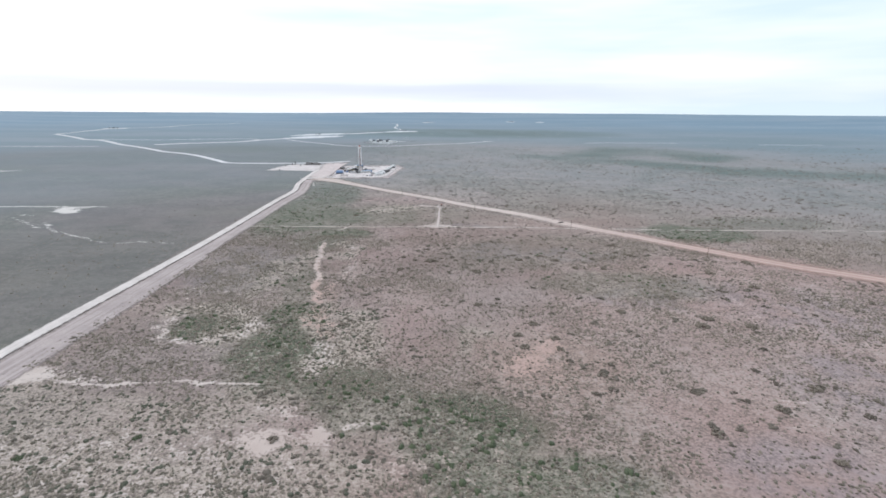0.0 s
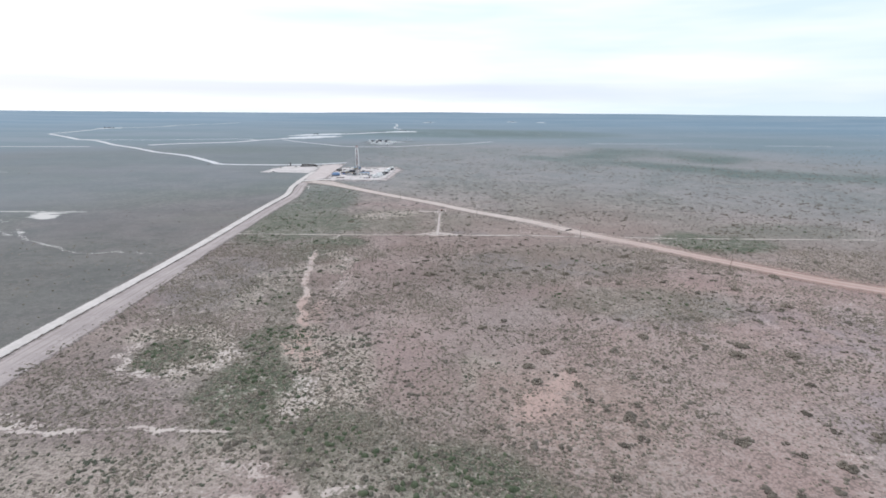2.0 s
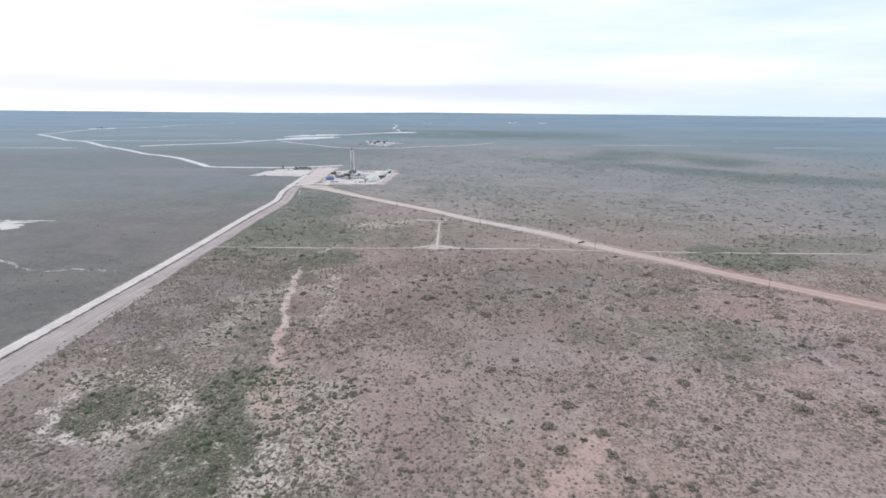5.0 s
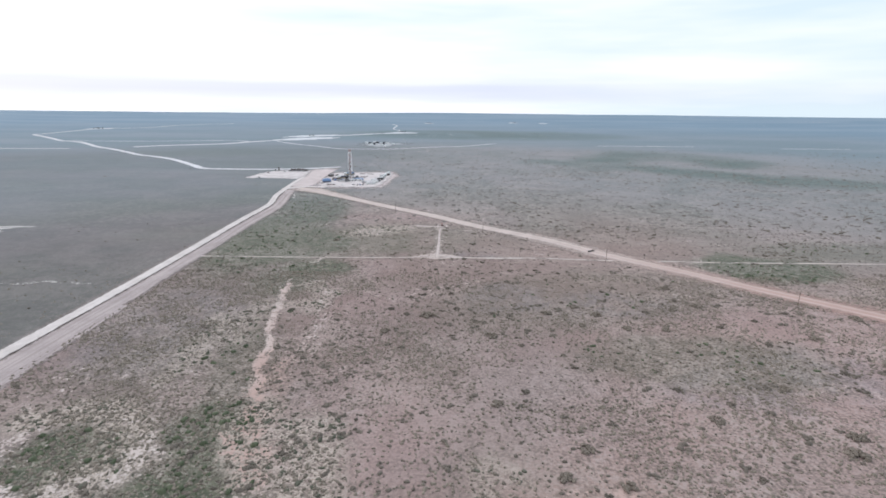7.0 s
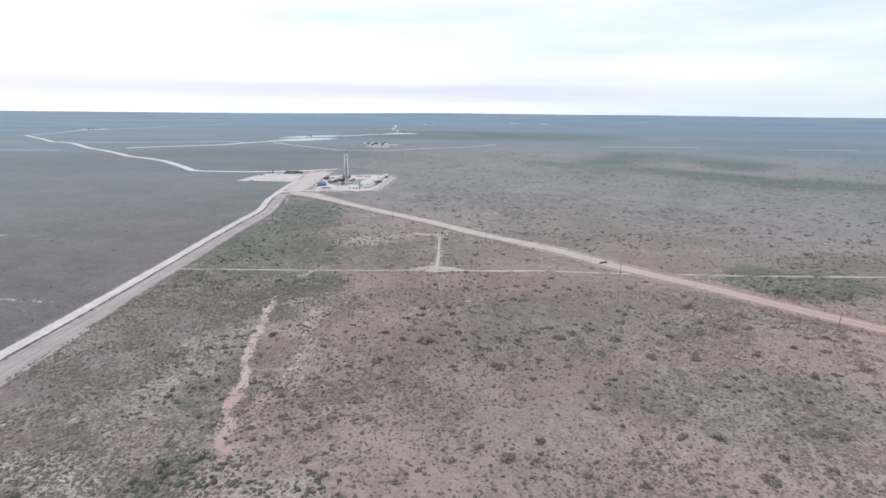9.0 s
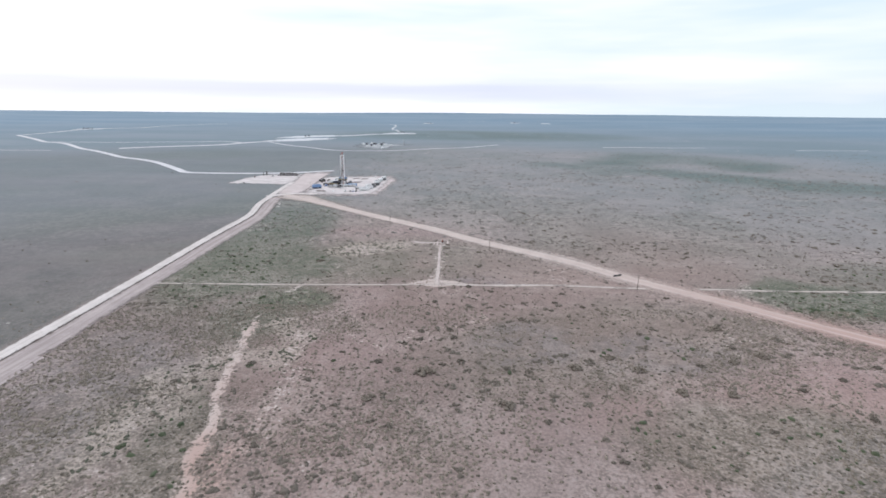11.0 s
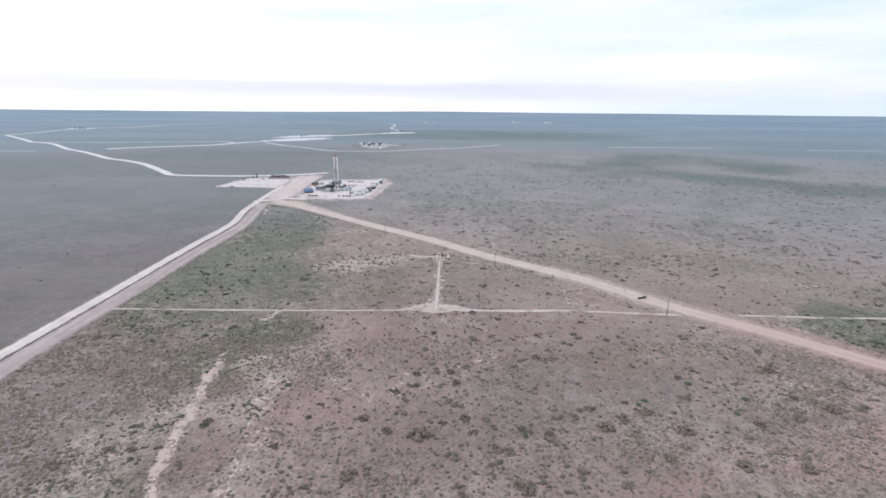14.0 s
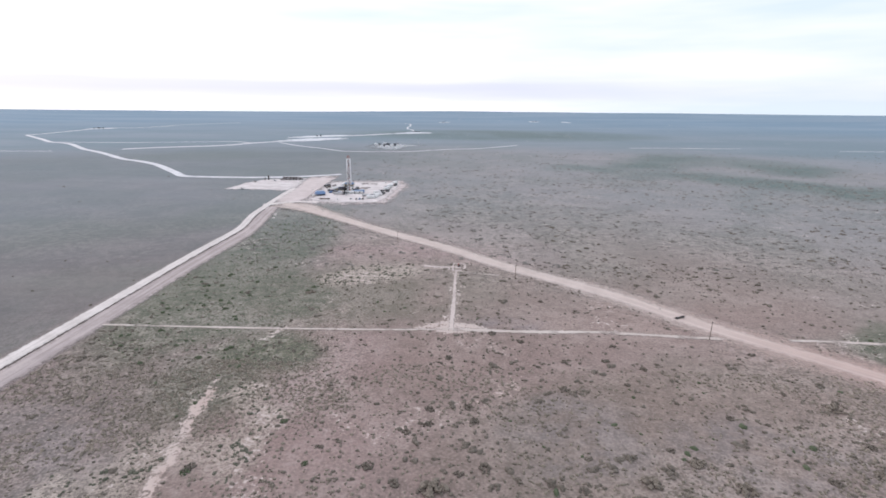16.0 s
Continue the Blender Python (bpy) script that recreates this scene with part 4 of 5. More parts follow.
    for k in range(5):
        tube(bm, (-2.1 + 0.2 * k, -2.2 - 0.25 * (k % 3), deck + 0.2), (-1.9 + 0.17 * k, -2.6, 28.5), 0.06, 4)
    part("pipe_stand", bm, RUST, rig, "stands of drill pipe racked in the mast")
    for sx in (-1, 1):
        part("mast_strut", tb((sx * 2.4, 6.0, deck), (sx * 2.3, 2.6, 20.0), 0.22, 6), MASTPAINT, rig)
    # driller's cabin, drawworks, ramp and stairs
    cabin = part("doghouse", bx(-8.2, -1.0, deck - 0.2, 3.4, 8.0, 2.9, bevel=0.08), WHITE, rig, "white doghouse cabin beside the rig floor")
    for y in (-3.5, -1.0, 1.5):
        part("window", bx(-9.92, y, deck + 1.0, 0.06, 1.3, 1.0), GLASS, cabin)
    bm = bmesh.new()
    for x in (-9.5, -7.0):
        for y in (-4.6, 2.6):
            box(bm, x, y, 0, 0.35, 0.35, deck - 0.2)
    tube(bm, (-9.5, -4.6, 0.4), (-9.5, 2.6, deck - 0.6), 0.12)
    tube(bm, (-7.0, 2.6, 0.4), (-7.0, -4.6, deck - 0.6), 0.12)
    part("doghouse_frame", bm, DARKSTEEL, rig)
    bm = bx(2.6, 4.2, deck + 0.15, 4.6, 2.6, 2.0, bevel=0.2)
    tube(bm, (0.6, 4.2, deck + 1.5), (4.6, 4.2, deck + 1.5), 1.1, 16)
    part("drawworks", bm, BLUE, rig, "blue drawworks drum on the rig floor")
    ramp = bmesh.new()
    for sx in (-0.9, 0.9):
        tube(ramp, (sx, -6.8, deck), (sx, -14.5, 1.4), 0.18)
    box(ramp, 0, 0, 0, 1.8, 10.6, 0.15)
    bmesh.ops.transform(ramp, matrix=pose(0, -10.65, 4.95, 42.2, 0, 0), verts=ramp.verts[-8:])
    part("pipe_ramp", ramp, STEEL, rig)
    walkway = bx(0, -23.5, 0.9, 2.2, 18, 0.35)
    for k in range(7):
        box(walkway, 0, -31.5 + k * 2.7, 0, 2.0, 0.3, 0.9)
    part("catwalk", walkway, STEEL, rig, "steel catwalk in front of the ramp")
    for sx, y in ((7.6, -4.0), (7.6, 4.0)):
        bm = bmesh.new()
        for off in (-0.45, 0.45):
            tube(bm, (sx - 1.2, y + off, deck), (sx + 6.8, y + off, 0.1), 0.12, 4)
        for k in range(22):
            f = (k + 0.5) / 22
            box(bm, sx - 1.2 + 8 * f, y, deck * (1 - f), 0.28, 0.9, 0.05)
        railing(bm, sx - 1.2, y - 0.5, sx - 1.1, y - 0.4, deck, 1.1)
        part("stairway", bm, STEEL, rig)
    part("blowout_preventer", tb((0, 1.0, 0), (0, 1.0, 6.5), 0.75, 12), REDPAINT, rig, "red blowout preventer stack under the floor")
    return rig


drilling_rig(pose(-157, 946, RIG_Z, 0, 0, 4))


# ---- rig site units ----
def container(m, length, width, height, colour, label, category="container", group="", skid=True, doors=2, roof=None, louvres=True, door_paint=None):
    """A steel house on a skid: ribbed walls, a roof, doors and louvres."""
    kinds = {"generator": "generator_house", "trailer": "crew_trailer", "building": "plant_building", "shed": "shed", "box": "equipment_box"}
    c = empty(kinds.get(category, "equipment_house"), m, label, category, group)
    z = 0.45 if skid else 0.0
    bm = bx(0, 0, z, length, width, height, bevel=0.06)
    n = int(length / 0.9)
    for k in range(n):
        x = -length / 2 + (k + 0.5) * length / n
        for s in (-1, 1):
            box(bm, x, s * (width / 2 + 0.03), z + 0.15, 0.35, 0.06, height - 0.3)
    part("body", bm, colour, c)
    part("roof", bx(0, 0, z + height, length + 0.2, width + 0.2, 0.12, bevel=0.03), roof or colour, c)
    if skid:
        for s in (-1, 1):
            part("skid", bx(0, s * width * 0.36, 0, length + 0.6, 0.3, z), DARKSTEEL, c)
    for k in range(doors):
        x = -length / 2 + (k + 0.7) * length / (doors + 0.4)
        part("door", bx(x, -width / 2 - 0.08, z + 0.1, 0.95, 0.06, 2.05), door_paint or (STEEL if colour is not WHITE else DARKSTEEL), c)
        if louvres:
            part("vent_louvre", bx(x + 1.8 if x < length / 2 - 2.6 else x - 1.8, -width / 2 - 0.08, z + 1.0, 1.2, 0.05, 1.0), DARKSTEEL, c)
    return c


def engine_house(m, label):
    c = container(m, 12.2, 3.0, 3.0, WHITE, label, "generator", "generator houses of the rig", roof=WHITE)
    for k in range(2):
        part("exhaust", tb((-3 + 5 * k, 0.6, 3.4), (-3 + 5 * k, 0.6, 5.0), 0.22, 8), DARKSTEEL, c)
    part("radiator", bx(6.3, 0, 0.6, 0.5, 2.6, 2.6), DARKSTEEL, c)
    return c


def mud_tank(m, label, colour):
    c = empty("mud_tank", m, label, "tank", "open mud tanks of the rig")
    part("tank_body", bx(0, 0, 0.3, 13.0, 3.0, 2.6, bevel=0.08), colour, c)
    part("skid", bx(0, 0, 0, 13.4, 2.2, 0.3), DARKSTEEL, c)
    part("grating", bx(0, 0, 2.92, 12.4, 2.5, 0.06), DARKSTEEL, c)
    for s in (-1, 1):
        bm = bmesh.new()
        railing(bm, -6.4, s * 1.45, 6.4, s * 1.45, 2.9)
        part("guard_rail", bm, YELLOW, c)
    for k in range(3):
        part("agitator", cyl(-4.2 + 4.2 * k, 0, 2.98, 0.35, 1.1, 10), BLUE, c, "blue agitator motor")
    return c


def shaker_roof(m):
    c = empty("covered_tank", m, "large tank row under a bright blue curved roof", "tank")
    part("tank_body", bx(0, 0, 0.3, 13.0, 8.0, 3.0, bevel=0.1), NAVY, c)
    part("skid", bx(0, 0, 0, 12.6, 7.4, 0.3), DARKSTEEL, c)
    bm = bmesh.new()
    n = 12
    ring = []
    for k in range(n + 1):
        a = math.pi * k / n
        y, z = -5.0 * math.cos(a), 2.2 + 4.0 * math.sin(a)
        ring.append((y, z))
    rows = [[bm.verts.new((x, y * s, 2.2 + (z - 2.2) * s)) for y, z in ring] for x, s in ((-7.4, 0.45), (-6.6, 0.80), (-5.0, 1.0), (0, 0.985), (5.0, 1.0), (6.6, 0.80), (7.4, 0.45))]
    for a, b in zip(rows, rows[1:]):
        for k in range(n):
            bm.faces.new((a[k], b[k], b[k + 1], a[k + 1]))
    bm.faces.new(rows[0])
    bm.faces.new(rows[-1][::-1])
    part("canopy", bm, AWNING, c, "bright blue curved canopy")
    ridge = bmesh.new()
    for y, z in ((-1.5, 6.12), (0.0, 6.32), (1.5, 6.12)):
        box(ridge, 0, y, z, 10.0, 1.45, 0.1, bevel=0.03)
    part("ridge_sheet", ridge, PALEBLUE, c, "pale sheet along the canopy ridge")
    for x in (-5.6, -1.9, 1.9, 5.6):
        for y in (-4.3, 4.3):
            part("post", tb((x, y, 0), (x, y, 4.2), 0.12, 6), STEEL, c)
    return c


def mud_pump(m):
    c = empty("mud_pump", m, "blue mud pump with a dark motor on a skid", "pump", "mud pumps of the rig")
    part("skid", bx(0, 0, 0, 8.0, 2.6, 0.5), DARKSTEEL, c)
    part("power_end", bx(-1.2, 0, 0.5, 3.2, 2.4, 2.0, bevel=0.3), BLUE, c)
    part("fluid_end", bx(2.0, 0, 0.5, 2.2, 1.8, 1.3, bevel=0.15), STEEL, c)
    part("motor", tb((-3.6, -0.9, 1.5), (-3.6, 0.9, 1.5), 0.9, 14), WHITE, c)
    part("pulsation_dampener", cyl(3.0, 0, 1.8, 0.45, 1.1, 12, 0.2), REDPAINT, c)
    return c


def pipe_rack(m, length, count, label, layers=2):
    c = empty("pipe_rack", m, label, "pipe rack", "pipe racks on the rig pad")
    for x in (-length * 0.36, length * 0.36):
        part("trestle", bx(x, 0, 0, 0.3, count * 0.26 + 0.6, 1.0), DARKSTEEL, c)
    for l in range(layers):
        for k in range(count):
            dx = random.uniform(-0.3, 0.3)
            y = (k - count / 2) * 0.26 + 0.1 * l
            part("pipe", tb((-length / 2 + dx, y, 1.13 + 0.24 * l), (length / 2 + dx, y, 1.13 + 0.24 * l), 0.115, 6), RUST, c)
    return c


def trailer_house(m, length, label):
    c = container(m, length, 3.6, 3.3, WHITE, label, "trailer", "crew trailers along the pad edge", doors=2, roof=WHITE, louvres=False, door_paint=STEEL)
    for k in range(3):
        part("window", bx(-length * 0.33 + k * length * 0.3, -1.92, 1.7, 0.9, 0.05, 0.7), GLASS, c)
    part("air_conditioner", bx(length / 2 + 0.25, 0, 1.6, 0.5, 0.9, 0.9), STEEL, c)
    return c


def wheel(parent, x, y, r=0.4):
    t = part("tyre", tb((x, y - 0.13, r), (x, y + 0.13, r), r, 14), RUBBER, parent)
    part("rim", tb((x, y - 0.15, r), (x, y + 0.15, r), r * 0.55, 10), STEEL, t)


def pickup(m, colour, label, rig=False):
    c = empty("pickup_truck", m, label, "pickup truck", "vehicles parked on the pads")
    bm = bx(0, 0, 0.5, 5.7, 1.9, 0.62, bevel=0.1)
    part("body", bm, colour, c)
    bm = bmesh.new()
    v = [bm.verts.new(p) for p in ((-0.6, -0.85, 1.1), (1.5, -0.85, 1.1), (1.5, 0.85, 1.1), (-0.6, 0.85, 1.1), (-0.4, -0.72, 1.85), (0.9, -0.72, 1.85), (0.9, 0.72, 1.85), (-0.4, 0.72, 1.85))]
    for f in ((0, 1, 5, 4), (1, 2, 6, 5), (2, 3, 7, 6), (3, 0, 4, 7)):
        bm.faces.new([v[k] for k in f])
    cab = part("cab", bm, GLASS, c, "dark glazed cab")
    part("cab_roof", bx(0.25, 0, 1.84, 1.4, 1.5, 0.07, bevel=0.03), colour, cab)
    part("cargo_bed", bx(-1.75, 0, 1.12, 1.95, 1.5, 0.03), RUBBER, c)
    part("bumper", bx(2.9, 0, 0.45, 0.15, 1.8, 0.25), DARKSTEEL, c)
    for x in (-1.75, 1.85):
        for y in (-0.85, 0.85):
            wheel(c, x, y)
    return c


def tanker(m, label):
    c = empty("tank_truck", m, label, "truck", "vehicles parked on the pads")
    part("chassis", bx(0, 0, 0.7, 12, 1.0, 0.3), DARKSTEEL, c)
    part("tank_barrel", tb((-6, 0, 2.1), (2.2, 0, 2.1), 1.15, 16), STEEL, c)
    part("cab", bx(4.6, 0, 0.8, 2.6, 2.4, 2.6, bevel=0.2), WHITE, c)
    part("windscreen", bx(5.92, 0, 2.2, 0.04, 2.0, 0.8), GLASS, c)
    for x in (-5.0, -3.7, 1.6, 2.9, 5.2):
        for y in (-1.0, 1.0):
            wheel(c, x, y, 0.5)
    return c


def frac_tank(m, label):
    c = empty("storage_tank", m, label, "tank", "rectangular water tanks on the rig pad")
    part("tank_body", bx(0, 0, 0.6, 11.5, 2.5, 2.6, bevel=0.1), STEEL, c)
    part("step_rail", tb((-5.8, 0.8, 0.6), (-5.8, 0.8, 4.0), 0.06, 5), YELLOW, c)
    for y in (-0.9, 0.9):
        wheel(c, -4.6, y, 0.5)
    part("hatch", cyl(2, 0, 3.2, 0.35, 0.2, 10), STEEL, c)
    return c


P = RIG_Z
shaker_roof(pose(-188.5, 912, P, 0, 0, 22) @ Matrix.Scale(0.92, 4))
mud_tank(pose(-176, 953, P, 0, 0, 84), "open dark blue mud tank with grating and yellow rails", NAVY)
mud_tank(pose(-171.8, 952, P, 0, 0, 84), "open dark steel mud tank with grating and yellow rails", DARKSTEEL)
mud_tank(pose(-168.5, 934, P, 0, 0, 4), "open white mud tank with grating and yellow rails", WHITE)
mud_pump(pose(-178, 931, P, 0, 0, 4))
mud_pump(pose(-165, 926, P, 0, 0, 4))
engine_house(pose(-171, 967, P, 0, 0, 4), "white generator house with a dark radiator")
engine_house(pose(-171, 972, P, 0, 0, 4), "white generator house with dark exhausts on its roof")
engine_house(pose(-152.5, 926.5, P, 0, 0, 3), "white engine house with exhausts beside the rig")
container(pose(-143, 930, P, 0, 0, 3), 15.5, 3.0, 3.0, WHITE, "long white steel house with a pale blue roof", "container", "equipment houses on the rig pad", roof=PALEBLUE)
container(pose(-141, 936, P, 0, 0, 3), 13.0, 3.0, 3.2, BLUE, "blue steel equipment house on a skid", "container", "equipment houses on the rig pad", roof=PALEBLUE)
frac_tank(pose(-166, 918, P, 0, 0, 4), "grey rectangular water tank beside the rig")
pipe_rack(pose(-175, 882, P, 0, 0, 2), 13.0, 12, "dark rack of rusty drill pipe on the pad", 3)
pipe_rack(pose(-142, 962, P, 0, 0, 2), 15.0, 8, "dark rack of casing pipe behind the rig", 2)
pipe_rack(pose(-139, 973, P, 0, 0, 2), 13.0, 6, "low dark rack of casing pipe behind the rig", 2)
pipe_rack(pose(-147, 1008, P, 0, 0, 2), 10.0, 8, "dark rack of pipe at the back of the pad", 2)
pipe_rack(pose(-133, 1007, P, 0, 0, 2), 10.0, 8, "dark rack of pipe at the back of the pad", 2)
container(pose(-198, 985, P, 0, 0, 60), 11.0, 2.6, 2.2, DARKSTEEL, "dark steel bin at the back of the pad", "container", "equipment houses on the rig pad")
for x, y, rz, colour, label in ((-142, 885, 84, WHITE, "white pickup truck parked on the rig pad"), (-135, 884, 95, DARKSTEEL, "black pickup truck parked on the rig pad"), (-131, 885, 88, BLUE, "dark blue pickup truck parked on the rig pad"),
                               (-127, 886, 92, DARKSTEEL, "black pickup truck parked beside other pickups"), (-117, 905, 30, WHITE, "white pickup truck parked beside the trailers"), (-108, 955, 70, DARKSTEEL, "black pickup truck parked beside the trailers"),
                               (-101, 1005, 60, REDPAINT, "red pickup truck parked at the pad edge"), (-104, 972, 70, WHITE, "white pickup truck parked at the pad edge")):
    pickup(pose(x, y, P, 0, 0, rz), colour, label)
trailer_house(pose(-117, 897, P, 0, 0, 22), 14.0, "long white crew trailer with a row of windows")
trailer_house(pose(-113, 914, P, 0, 0, 30), 12.0, "white crew trailer set at an angle on the pad")
trailer_house(pose(-116, 930, P, 0, 0, 26), 9.0, "short white crew trailer on a skid")
trailer_house(pose(-108, 965, P, 0, 0, 62), 12.0, "white crew trailer near the pad edge")
trailer_house(pose(-106, 990, P, 0, 0, 66), 11.0, "white crew trailer near the back of the pad")
trailer_house(pose(-103, 1017, P, 0, 0, 68), 11.0, "white crew trailer at the back corner of the pad")
container(pose(-112, 940, P, 0, 0, 40), 8.0, 2.6, 2.8, DARKSTEEL, "dark steel storage container near the trailers", "container", "equipment houses on the rig pad")
# dark boxes added for the trailers' shaded sides and the dark units beside them
for x, y, rz in ((-119, 909, 24), (-107, 926, 60), (-104, 946, 66), (-110, 978, 62), (-100, 1000, 70)):
    container(pose(x, y, P, 0, 0, rz), 6.5, 2.5, 2.4, DARKSTEEL, "dark box filling in shade and clutter between the crew trailers", "container", "equipment houses on the rig pad")
for x, y, rz in ((-171, 926, 4), (-158, 920, 3), (-183, 938, 80), (-150, 944, 86)):
    container(pose(x, y, P, 0, 0, rz), 6.0, 2.4, 3.0, DARKSTEEL, "dark steel skid house crowded beside the rig", "container", "equipment houses on the rig pad")
tanker(pose(-126, 908, P, 0, 0, 12), "silver tank truck with a white cab")


def light_tower(m):
    c = empty("light_tower", m, "small trailer light tower with its mast raised", "light tower", "light towers on the rig pad")
    part("trailer", bx(0, 0, 0.5, 2.4, 1.4, 1.2, bevel=0.1), WHITE, c)
    part("mast", tb((0, 0, 1.7), (0, 0, 8.5), 0.09, 6), STEEL, c)
    part("lamp_head", bx(0, 0, 8.3, 1.6, 0.3, 0.5), DARKSTEEL, c)
    for y in (-0.75, 0.75):
        wheel(c, 0, y, 0.35)


for x, y in ((-158, 880), (-196, 905), (-118, 1025)):
    light_tower(pose(x, y, P, 0, 0, 20))


def choke_skid(m, colour, label):
    c = empty("pipe_manifold", m, label, "manifold", "manifold skids beside the rig")
    part("skid", bx(0, 0, 0, 4.5, 2.4, 0.4), DARKSTEEL, c)
    for k in range(4):
        part("header_pipe", tb((-2.0, -0.8 + 0.5 * k, 0.8 + 0.25 * (k % 2)), (2.0, -0.8 + 0.5 * k, 0.8 + 0.25 * (k % 2)), 0.16, 8), colour, c)
    for k in range(5):
        part("valve", cyl(-1.6 + 0.8 * k, 0.2 * (k % 2), 0.5, 0.22, 1.6, 8), REDPAINT if k % 2 else DARKSTEEL, c)


for x, y, rz, colour in ((-149, 938, 10, STEEL), (-160, 931, 80, RUST), (-181, 946, 4, RUST), (-163, 960, 90, STEEL)):
    choke_skid(pose(x, y, P, 0, 0, rz), colour, "low pipe manifold skid with red valves")
pipe_rack(pose(-193, 972, P, 0, 0, 78), 14.0, 9, "long dark rack of rusty pipe at the pad's back edge", 2)
pipe_rack(pose(-189, 990, P, 0, 0, 80), 10.0, 7, "short dark rack of rusty pipe at the pad's back edge", 2)


def ridge_tent(m):
    """A white sheet roof over the shale shakers."""
    c = empty("shaker_shelter", m, "white ridged sheet roof over dark shale shakers", "shelter")
    bm = bmesh.new()
    rows = [[bm.verts.new((x, y, z)) for y, z in ((-3.4, 4.0), (-1.7, 5.2), (0, 6.2), (1.7, 5.2), (3.4, 4.0))] for x in (-4.5, -1.5, 1.5, 4.5)]
    for a, b in zip(rows, rows[1:]):
        for q in range(4):
            bm.faces.new((a[q], b[q], b[q + 1], a[q + 1]))
    bmesh.ops.solidify(bm, geom=bm.faces[:], thickness=0.08)
    part("roof_sheet", bm, WHITE, c)
    for x in (-4.2, 4.2):
        for y in (-3.2, 3.2):
            part("post", tb((x, y, 0), (x, y, 4.1), 0.12, 6), DARKSTEEL, c)
    for x in (-2.8, 0, 2.8):
        shaker = part("shaker", bx(x, 0, 0.4, 1.9, 3.2, 1.7, bevel=0.12), DARKSTEEL, c)
        part("shaker_motor", tb((x - 0.5, 0, 2.4), (x + 0.5, 0, 2.4), 0.35, 10), BLUE, shaker)
    part("skid", bx(0, 0, 0, 9.0, 5.6, 0.4), DARKSTEEL, c)


ridge_tent(pose(-177, 945.5, P, 0, 0, 32))
container(pose(-162, 938, P, 0, 0, 86), 9.0, 2.8, 5.2, DARKSTEEL, "dark steel pump house close to the rig floor", "container", "equipment houses on the rig pad")
container(pose(-147, 951, P, 0, 0, 88), 10.0, 2.8, 4.4, DARKSTEEL, "dark steel house at the foot of the rig", "container", "equipment houses on the rig pad")
container(pose(-168, 943, P, 0, 0, 3), 7.0, 2.6, 5.6, NAVY, "tall dark blue steel control house beside the rig", "container", "equipment houses on the rig pad")


# ---- the tank battery ----
def oil_tank(m, r, h, label, colour=None):
    c = empty("oil_tank", m, label, "tank", "row of tanks at the battery")
    part("shell", cyl(0, 0, 0, r, h, 24, 0.08), colour or TANKBROWN, c)
    part("roof", tb((0, 0, h), (0, 0, h + 0.35), r * 0.97, 24, 0.3), STEEL, c)
    part("hatch", cyl(0.9, 0, h + 0.2, 0.3, 0.3, 10), STEEL, c)
    bm = bmesh.new()
    for s in (-0.25, 0.25):
        tube(bm, (s, -r - 0.15, 0), (s, -r - 0.15, h + 0.9), 0.04, 4)
    for k in range(int(h / 0.35)):
        tube(bm, (-0.25, -r - 0.15, 0.3 + 0.35 * k), (0.25, -r - 0.15, 0.3 + 0.35 * k), 0.03, 4)
    part("ladder", bm, STEEL, c)
    return c


def vessel(m, r, h, label):
    c = empty("separator_vessel", m, label, "vessel", "vertical vessels at the battery")
    part("shell", cyl(0, 0, 0.6, r, h, 18, r * 0.45), TANKBROWN, c)
    part("skirt", cyl(0, 0, 0, r * 0.9, 0.7, 18), DARKSTEEL, c)
    part("stack", tb((r * 0.8, 0, h * 0.5), (r * 0.8, 0, h + 1.6), 0.16, 8), STEEL, c)
    bm = tb((-r - 0.3, 0, 0), (-r - 0.3, 0, h * 0.8), 0.1, 6)
    tube(bm, (-r - 0.3, 0, h * 0.8), (-r * 0.5, 0, h * 0.8), 0.1, 6)
    part("riser", bm, STEEL, c)
    return c


B = 0.40
for k in range(6):
    oil_tank(pose(-282.5 + 4.8 * k, 1047 + 0.5 * k, B), 1.9 if k % 3 else 2.05, 4.4 if k < 5 else 3.6, "dark brown steel oil tank in a row at the battery" if k < 5 else "shorter dark brown steel tank at the end of the row")
part_pipe = bx(0, 0, 0.9, 27, 1.0, 0.12)
for k in range(7):
    box(part_pipe, -13.2 + 4.4 * k, 0, 0, 0.15, 0.9, 0.9)
railing(part_pipe, -13.5, -0.5, 13.5, -0.5, 1.0)
w = empty("catwalk", pose(-270.5, 1044.2, B, 0, 0, 6), "steel catwalk in front of the oil tanks", "catwalk")
part("deck", part_pipe, STEEL, w)
wall = empty("containment_wall", pose(-270, 1045, B, 0, 0, 6), "low dark steel containment wall round the oil tanks", "containment")
for x, y, sx, sy in ((0, -5.5, 34, 0.25), (0, 6.5, 34, 0.25), (-17, 0.5, 0.25, 11.7), (17, 0.5, 0.25, 11.7)):
    part("panel", bx(x, y, 0, sx, sy, 0.9), DARKSTEEL, wall)
vessel(pose(-305, 1040, B), 1.0, 6.6, "tall dark vertical treater vessel on the pad")
vessel(pose(-310, 1038, B), 0.8, 3.2, "short dark separator vessel on the pad")


